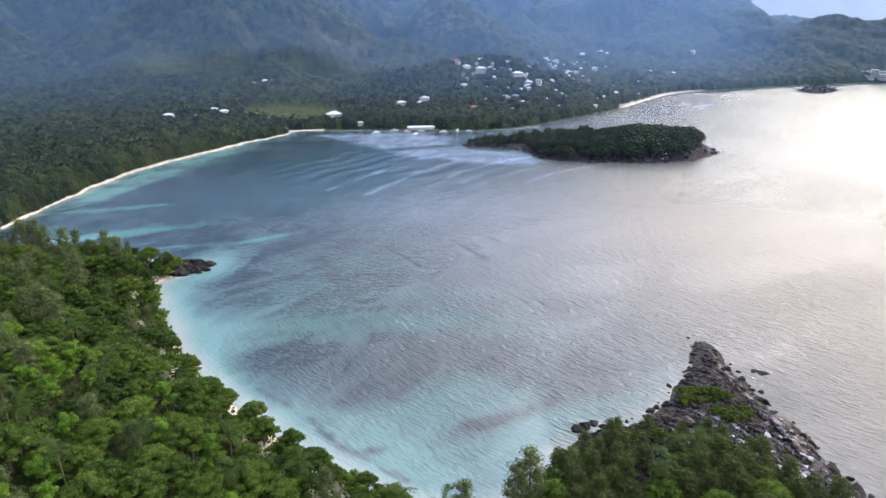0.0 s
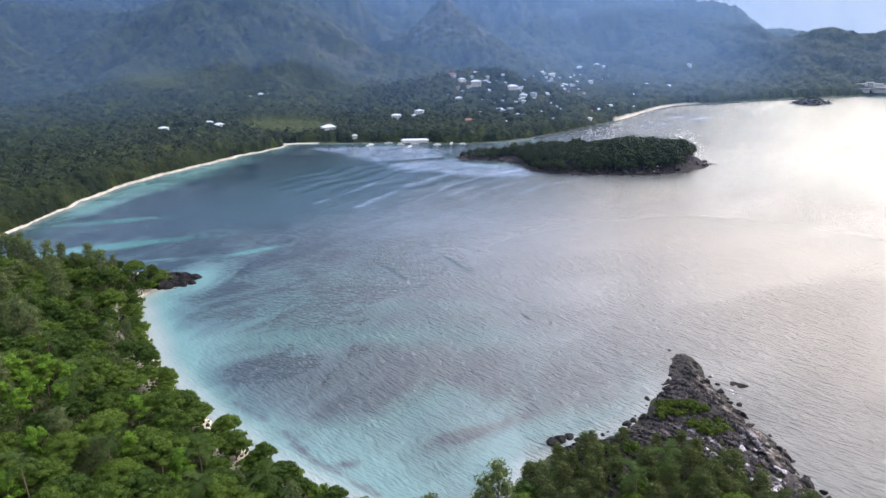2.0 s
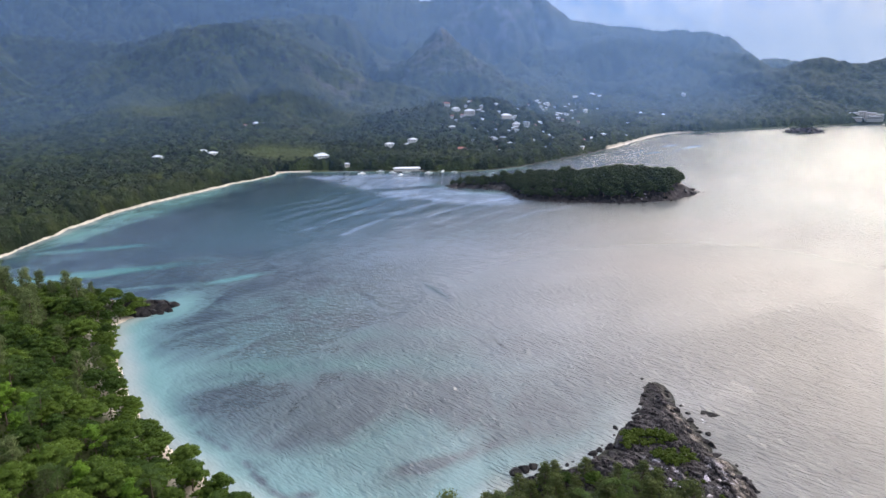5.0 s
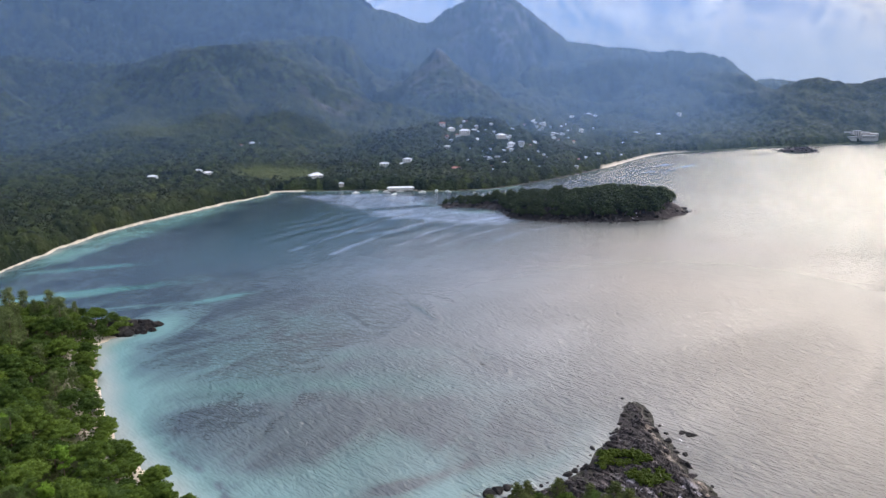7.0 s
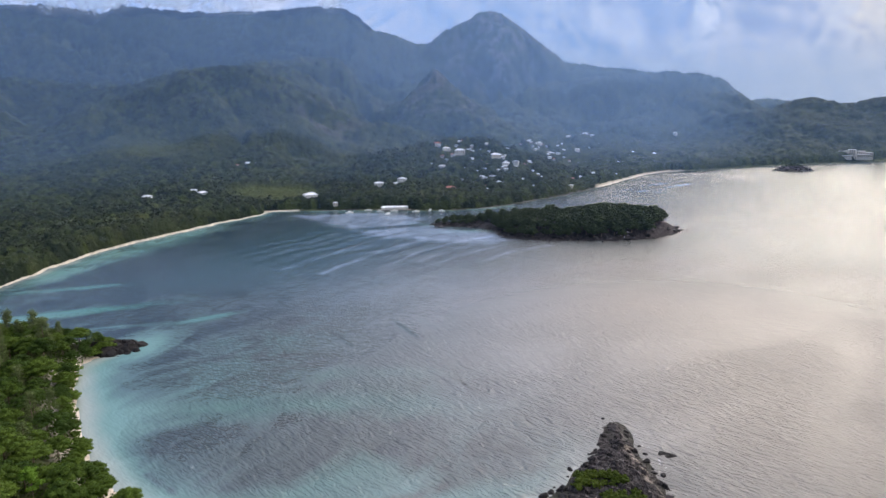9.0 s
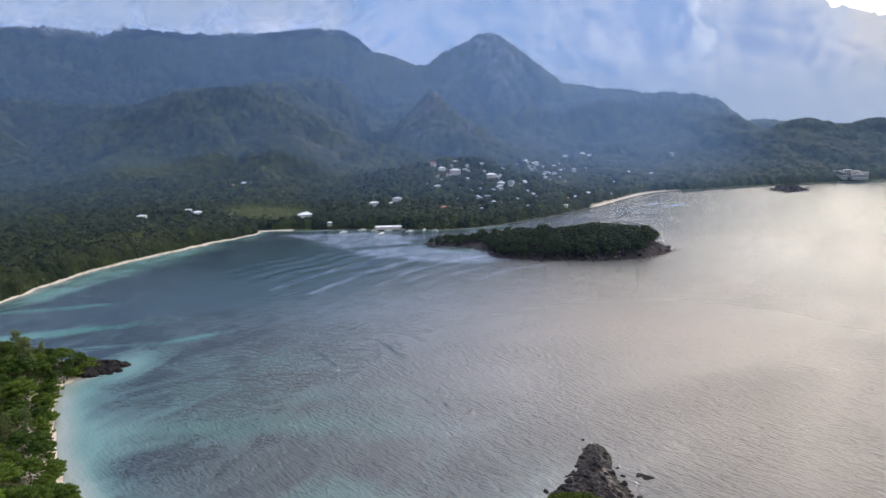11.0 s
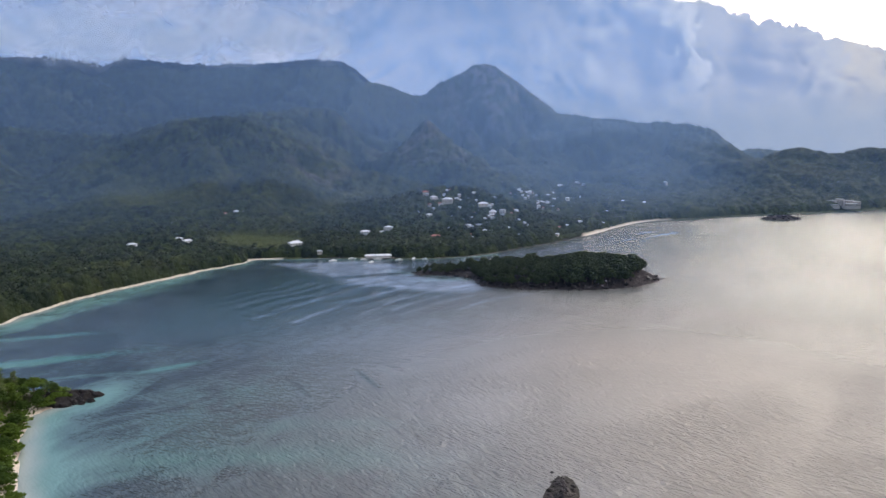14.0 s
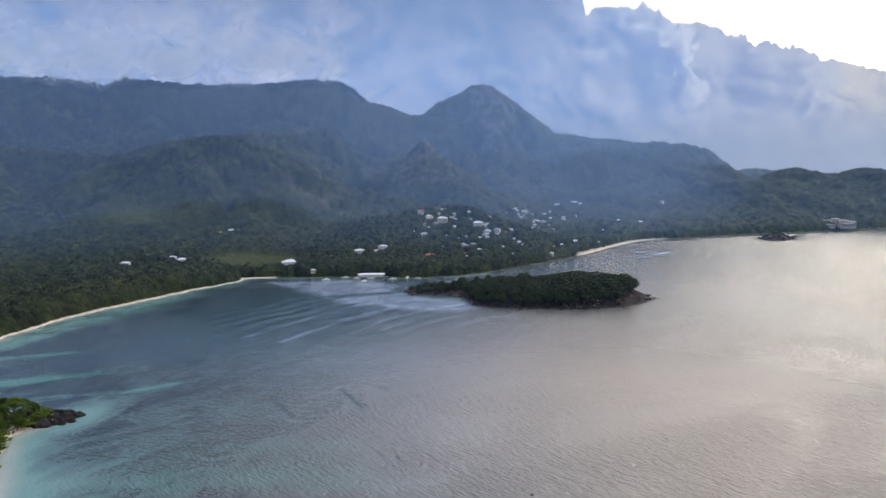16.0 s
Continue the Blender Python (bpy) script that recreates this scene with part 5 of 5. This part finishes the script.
for x, y in scatter(rng, (12, 80, 120, 216), 2.1, lambda x, y: (shore(x, y)[0] > -3.2) & (shore(x, y)[0] < 0.2) & (x > 16) & (y > 122), 900)[:110]:
    boulder(x, y, 0.5 + 0.9 * rng.random() ** 2, DARK_ROCK, "rocks of the spit", "small black rock at the edge of the sea", 0.8, 1.3)
for x, y, size in ((73.6, 186.2, 1.9), (71.2, 187.6, 1.6), (66, 132.5, 2.3), (63, 129, 2.5), (67.5, 137, 1.8), (10.5, 157, 1.9), (13.5, 158.5, 1.6), (8.5, 156, 2.2), (16, 156.5, 1.5), (59, 212, 0.9), (69.8, 187, 0.5)):
    boulder(x, y, size, DARK_ROCK, "rocks in the water", "dark wet granite rock standing in the sea", 0.75, 1.3)
for x, y in scatter(rng, (-168, -136, 272, 300), 2.0, lambda x, y: (np.hypot((x + 147) / 1.35, y - 287) < 10) & (y > 274 + 0.3 * (x + 147)), 700):
    boulder(x, y, 1.5 + 1.9 * rng.random(), DARK_ROCK, "rocks at the end of the beach", "black granite boulder heaped at the end of the beach", 1.25)
for x, y in ((-138, 279), (-141, 277), (-136.5, 284)):
    boulder(x, y, 0.8, DARK_ROCK, "rocks at the end of the beach", "black granite boulder in the shallow water")

for k, (x, y) in enumerate(SLABS):
    boulder(x, y, 0.8 + 0.25 * (k % 3), PALE_ROCK, "rocks of the spit", "bleached pale granite slab on the spit", 0.3, 1.8, 40 + 23 * k)


def rock_field(name, label, spots, mats=(ROCK, DARK_ROCK)):
    """Many rocks that nobody could count, as one mesh."""
    verts, faces, which, start = [], [], [], 0
    for x, y, size, flat in spots:
        src = BOULDERS[ROCK.name][int(rng.integers(7))]
        m = pose(x, y, max(ground_z(x, y), -0.5) + 0.1 * size, 12 * rng.normal(), 12 * rng.normal(), 360 * rng.random()) @ Matrix.Diagonal((size * 1.35, size, size * flat, 1))
        verts += [tuple(m @ v.co) for v in src.vertices]
        faces += [tuple(i + start for i in p.vertices) for p in src.polygons]
        which += [int(rng.integers(2))] * len(src.polygons)
        start = len(verts)
    mesh = mesh_of(name, verts, faces)
    for mat in mats:
        mesh.materials.append(mat)
    mesh.polygons.foreach_set("material_index", which)
    ob = new(name, mesh)
    tagged(ob, label, "rocks", kind="stuff")


rim = [(x, y, 1.3 + 1.7 * rng.random(), 0.8) for x, y in scatter(rng, (-12, 232, 536, 668), 3.8, lambda x, y: (shore(x, y)[1] > -1.0) & (shore(x, y)[1] < 6) & (y < 645), 1800)]
rim += [(x, y, 2.4, 0.6) for x, y in ((30, 628), (36, 622), (43, 615), (47, 606), (40, 626), (52, 596), (34, 634), (26, 633))]
rim += [(231, 600, 1.6, 0.8), (237, 598, 1.0, 0.8), (226, 599, 2.6, 0.7), (220, 594, 3.0, 0.8)]
rock_field("islet_rocks", "dark granite rocks along the rim of the islet", rim)
rock_field("bare_rocks", "pale bare granite face on the islet slope", [(x, y, 0.5 + 0.5 * rng.random(), 0.8) for x, y in scatter(rng, (150, 168, 552, 562), 2.6, lambda x, y: np.hypot(x - 158, y - 556) < 6, 100)], (PALE_ROCK, PALE_ROCK))
rock_field("skerry_rocks", "dark rocks of the far skerry", [(x, y, 2.5 + 2.0 * rng.random(), 0.8) for x, y in scatter(rng, (630, 726, 1226, 1290), 6.0, lambda x, y: shore(x, y)[2] > -3, 160)])
for x, y, size in ((660, 1258, 0.7), (668, 1256, 0.8), (676, 1258, 0.9), (684, 1260, 0.8), (672, 1266, 0.9), (690, 1262, 0.6)):
    plant("takamaka", x, y, size, 30 * x, "trees on the skerry", 3, 0.4, label="dark wind-bent tree on the far skerry")


# ---------------- houses ----------------
def box_mesh(name, sx, sy, z0, z1, mat):
    x, y = sx / 2, sy / 2
    v = [(-x, -y, z0), (x, -y, z0), (x, y, z0), (-x, y, z0), (-x, -y, z1), (x, -y, z1), (x, y, z1), (-x, y, z1)]
    mesh = mesh_of(name, v, [(0, 1, 5, 4), (1, 2, 6, 5), (2, 3, 7, 6), (3, 0, 4, 7), (4, 5, 6, 7), (3, 2, 1, 0)])
    mesh.materials.append(mat)
    return mesh


def roof_mesh(sx, sy, z, rise, hip, mat):
    """A hipped or gabled roof with eaves and some thickness."""
    x, y, r = sx / 2 + 0.6, sy / 2 + 0.6, max(sx / 2 - hip, 0.05)
    v = [(-x, -y, z), (x, -y, z), (x, y, z), (-x, y, z), (-r, 0, z + rise), (r, 0, z + rise)]
    v += [(a, b, c - 0.22) for a, b, c in v[:4]]
    mesh = mesh_of("roof", v, [(0, 1, 5, 4), (2, 3, 4, 5), (3, 0, 4), (1, 2, 5), (6, 7, 1, 0), (7, 8, 2, 1), (8, 9, 3, 2), (9, 6, 0, 3), (9, 8, 7, 6)])
    mesh.materials.append(mat)
    return mesh


PANE = box_mesh("window", 1.2, 0.16, 0.0, 1.2, WINDOW)
DOOR = box_mesh("door", 1.0, 0.16, 0.0, 2.05, WOOD)


def house(x, y, width, wall_mat, roof_mat, label, storeys=1, turn=0.0, hip=None, group="houses on the slopes"):
    width *= 0.9
    deep, high = max(4.2, width * 0.6), 2.7 * storeys
    root = new("house")
    part("wall", box_mesh("wall", width, deep, -3.0, high, wall_mat), wall_mat, root)
    part("roof", roof_mesh(width, deep, high, min(2.4, deep * 0.26), deep * 0.45 if hip is None else hip, roof_mat), roof_mat, root)
    count = max(2, int(width / 3.0))
    for level in range(storeys):
        for k in range(count):
            at = (k + 0.5) / count * width - width / 2
            if level == 0 and k == count // 2:
                part("door", DOOR, WOOD, root).matrix_basis = pose(at, -deep / 2, 0.02)
            else:
                part("window", PANE, WINDOW, root).matrix_basis = pose(at, -deep / 2, 0.9 + 2.7 * level)
    root.matrix_basis = pose(x, y, ground_z(x, y) + 1.7, 0, 0, turn)
    tagged(root, label, "house", group)
    return root


KINDS = [
    (WHITE, ROOF_WHITE, "white house with a pale metal roof among trees"),
    (WHITE, ROOF_GREY, "white house with a grey sheet roof among trees"),
    (CREAM, ROOF_WHITE, "cream walled house with a pale roof among trees"),
    (CREAM, ROOF_RED, "cream walled house with a rusty red roof among trees"),
]
rng = np.random.default_rng(12)
for homes, group in ((WEST, "houses behind the long beach"), (BAY, "houses by the inner bay"), (HILL, "houses on the village hill"), (VALLEY, "houses up the valley"), (EAST, "houses along the eastern shore"), (SMALL, "small houses between the trees")):
    for x, y, width in homes:
        wall, roof, text = KINDS[int(rng.choice(4, p=[0.46, 0.24, 0.18, 0.12]))]
        if (x, y) in ((-345, 800), (14, 852)):
            wall, roof, text = KINDS[3]
        if (x, y) in ((-156, 794), (-80, 866), (-50, 884), (225, 1372), (24, 785), (4, 955), (-300, 800)):
            wall, roof, text = KINDS[0]
        two = width > 9 and rng.random() < 0.5 or (x, y) in ((-80, 866), (4, 955), (225, 1372), (-300, 800))
        house(x, y, max(width, 4.6), wall, roof, text, 2 if two else 1, rng.uniform(-30, 30) - math.degrees(math.atan2(x, y)), group=group, hip=5.0 if (x, y) == (-50, 884) else None)

# bare earth of a building plot on the village hill: a rough bank with its own edges
def earth_bank(cx, cy, a, b):
    verts, faces = [(cx, cy, ground_z(cx, cy) + 2.6)], []
    for ring in (0.45, 0.8, 1.0):
        for k in range(22):
            t = 2 * math.pi * k / 22
            wob = ring * (1 + 0.16 * math.sin(3 * t + cx) + 0.10 * math.sin(7 * t))
            x, y = cx + a * wob * math.cos(t), cy + b * wob * math.sin(t)
            verts.append((x, y, ground_z(x, y) + (2.4, 1.6, -0.8)[(0.45, 0.8, 1.0).index(ring)]))
    for k in range(22):
        faces.append((0, 1 + k, 1 + (k + 1) % 22))
        for r in (0, 1):
            p, q = 1 + 22 * r + k, 1 + 22 * r + (k + 1) % 22
            faces.append((p, p + 22, q + 22, q))
    ob = new("earth_bank", mesh_of("earth_bank", verts, faces, True))
    ob.data.materials.append(EARTH)
    tagged(ob, "bank of bare reddish earth cut into the wooded slope", "earth bank")


earth_bank(74, 1026, 20, 12)
earth_bank(-16, 782, 9, 6)


# hotel of stepped white blocks below the far headland
def hotel(x, y, turn):
    root = new("hotel")
    for k, (at, back, wide, levels) in enumerate(((-42, 4, 18, 3), (-25, 0, 15, 3), (-8, -3, 18, 4), (10, 0, 15, 5), (27, 3, 17, 4), (44, 6, 16, 3), (-12, -18, 40, 1), (30, -16, 24, 2))):
        wing = part("wing", box_mesh("wing", wide, 12, -6.0, 3.1 * levels, CREAM), CREAM, root)
        wing.matrix_basis = pose(at, back, 0)
        part("parapet", box_mesh("parapet", wide + 0.8, 12.8, 3.1 * levels + 0.004, 3.1 * levels + 0.6, WHITE), WHITE, wing)
        for level in range(levels):
            for c in range(int(wide / 4)):
                pane = part("window", PANE, WINDOW, wing)
                pane.matrix_basis = pose((c + 0.5) * 4 - int(wide / 4) * 2, -6.02, 0.7 + 3.1 * level) @ Matrix.Diagonal((1.9, 1, 1.4, 1))
    root.matrix_basis = pose(x, y, ground_z(x, y) + 2.0, 0, 0, turn)
    tagged(root, "cream stepped hotel block with rows of dark windows", "hotel")


hotel(925, 1508, -24)


# jetty restaurant on the inner shore
def jetty():
    root = new("jetty_pavilion")
    part("deck", box_mesh("deck", 38, 8, 0.9, 1.25, WOOD), WOOD, root)
    part("roof", roof_mesh(30, 6.4, 4.0, 1.5, 2.0, ROOF_WHITE), ROOF_WHITE, root)
    part("wall", box_mesh("wall", 28, 4.5, 1.254, 2.6, WHITE), WHITE, root)
    post = box_mesh("post", 0.25, 0.25, -2.0, 4.0, WHITE)
    for k in range(7):
        for side in (-3, 3):
            part("post", post, WHITE, root).matrix_basis = pose(-15 + 5 * k, side, 0)
    root.matrix_basis = pose(-51, 744, 0, 0, 0, 6)
    tagged(root, "long low white pavilion with a pale roof on a jetty", "pavilion")


jetty()


# moored boats
def boat_meshes(long):
    verts, faces = [], []
    wide = long * 0.15
    for k, (t, w, z) in enumerate(((-0.5, 0.85, 0.75), (-0.2, 1.0, 0.72), (0.15, 0.92, 0.8), (0.38, 0.5, 0.95), (0.5, 0.04, 1.1))):
        verts += [(t * long, -wide * w, z), (t * long, -wide * w * 0.6, -0.25), (t * long, wide * w * 0.6, -0.25), (t * long, wide * w, z)]
    for k in range(4):
        for j in range(3):
            a = 4 * k + j
            faces.append((a, a + 4, a + 5, a + 1))
        faces.append((4 * k + 3, 4 * k + 7, 4 * k + 4, 4 * k))
    faces.append((0, 1, 2, 3))
    return mesh_of("hull", verts, faces)


HULL = boat_meshes(9.0)
HULL.materials.append(WHITE)
CABIN = box_mesh("cabin", 3.0, 1.8, 0.75, 1.9, WHITE)
SHIELD = box_mesh("windscreen", 0.12, 1.5, 1.15, 1.75, WINDOW)
first = None
for k, (x, y, turn) in enumerate(((-81, 744, 10), (-66, 734, -25), (-51, 738, 5), (-56, 715, 60), (-26, 732, 20), (3, 735, -40), (-10, 741, 75), (-100, 728, 30))):
    if first is None:
        first = new("motor_boat")
        part("hull", HULL, WHITE, first)
        part("cabin", CABIN, WHITE, first)
        part("windscreen", SHIELD, WINDOW, first).matrix_basis = pose(1.52, 0, 0)
        first.matrix_basis = pose(x, y, 0.05, 0, 0, turn)
        tagged(first, "small white motor boat moored in the inner bay", "boat", "moored boats")
    else:
        copy_thing(first, pose(x, y, 0.05, 0, 0, turn))
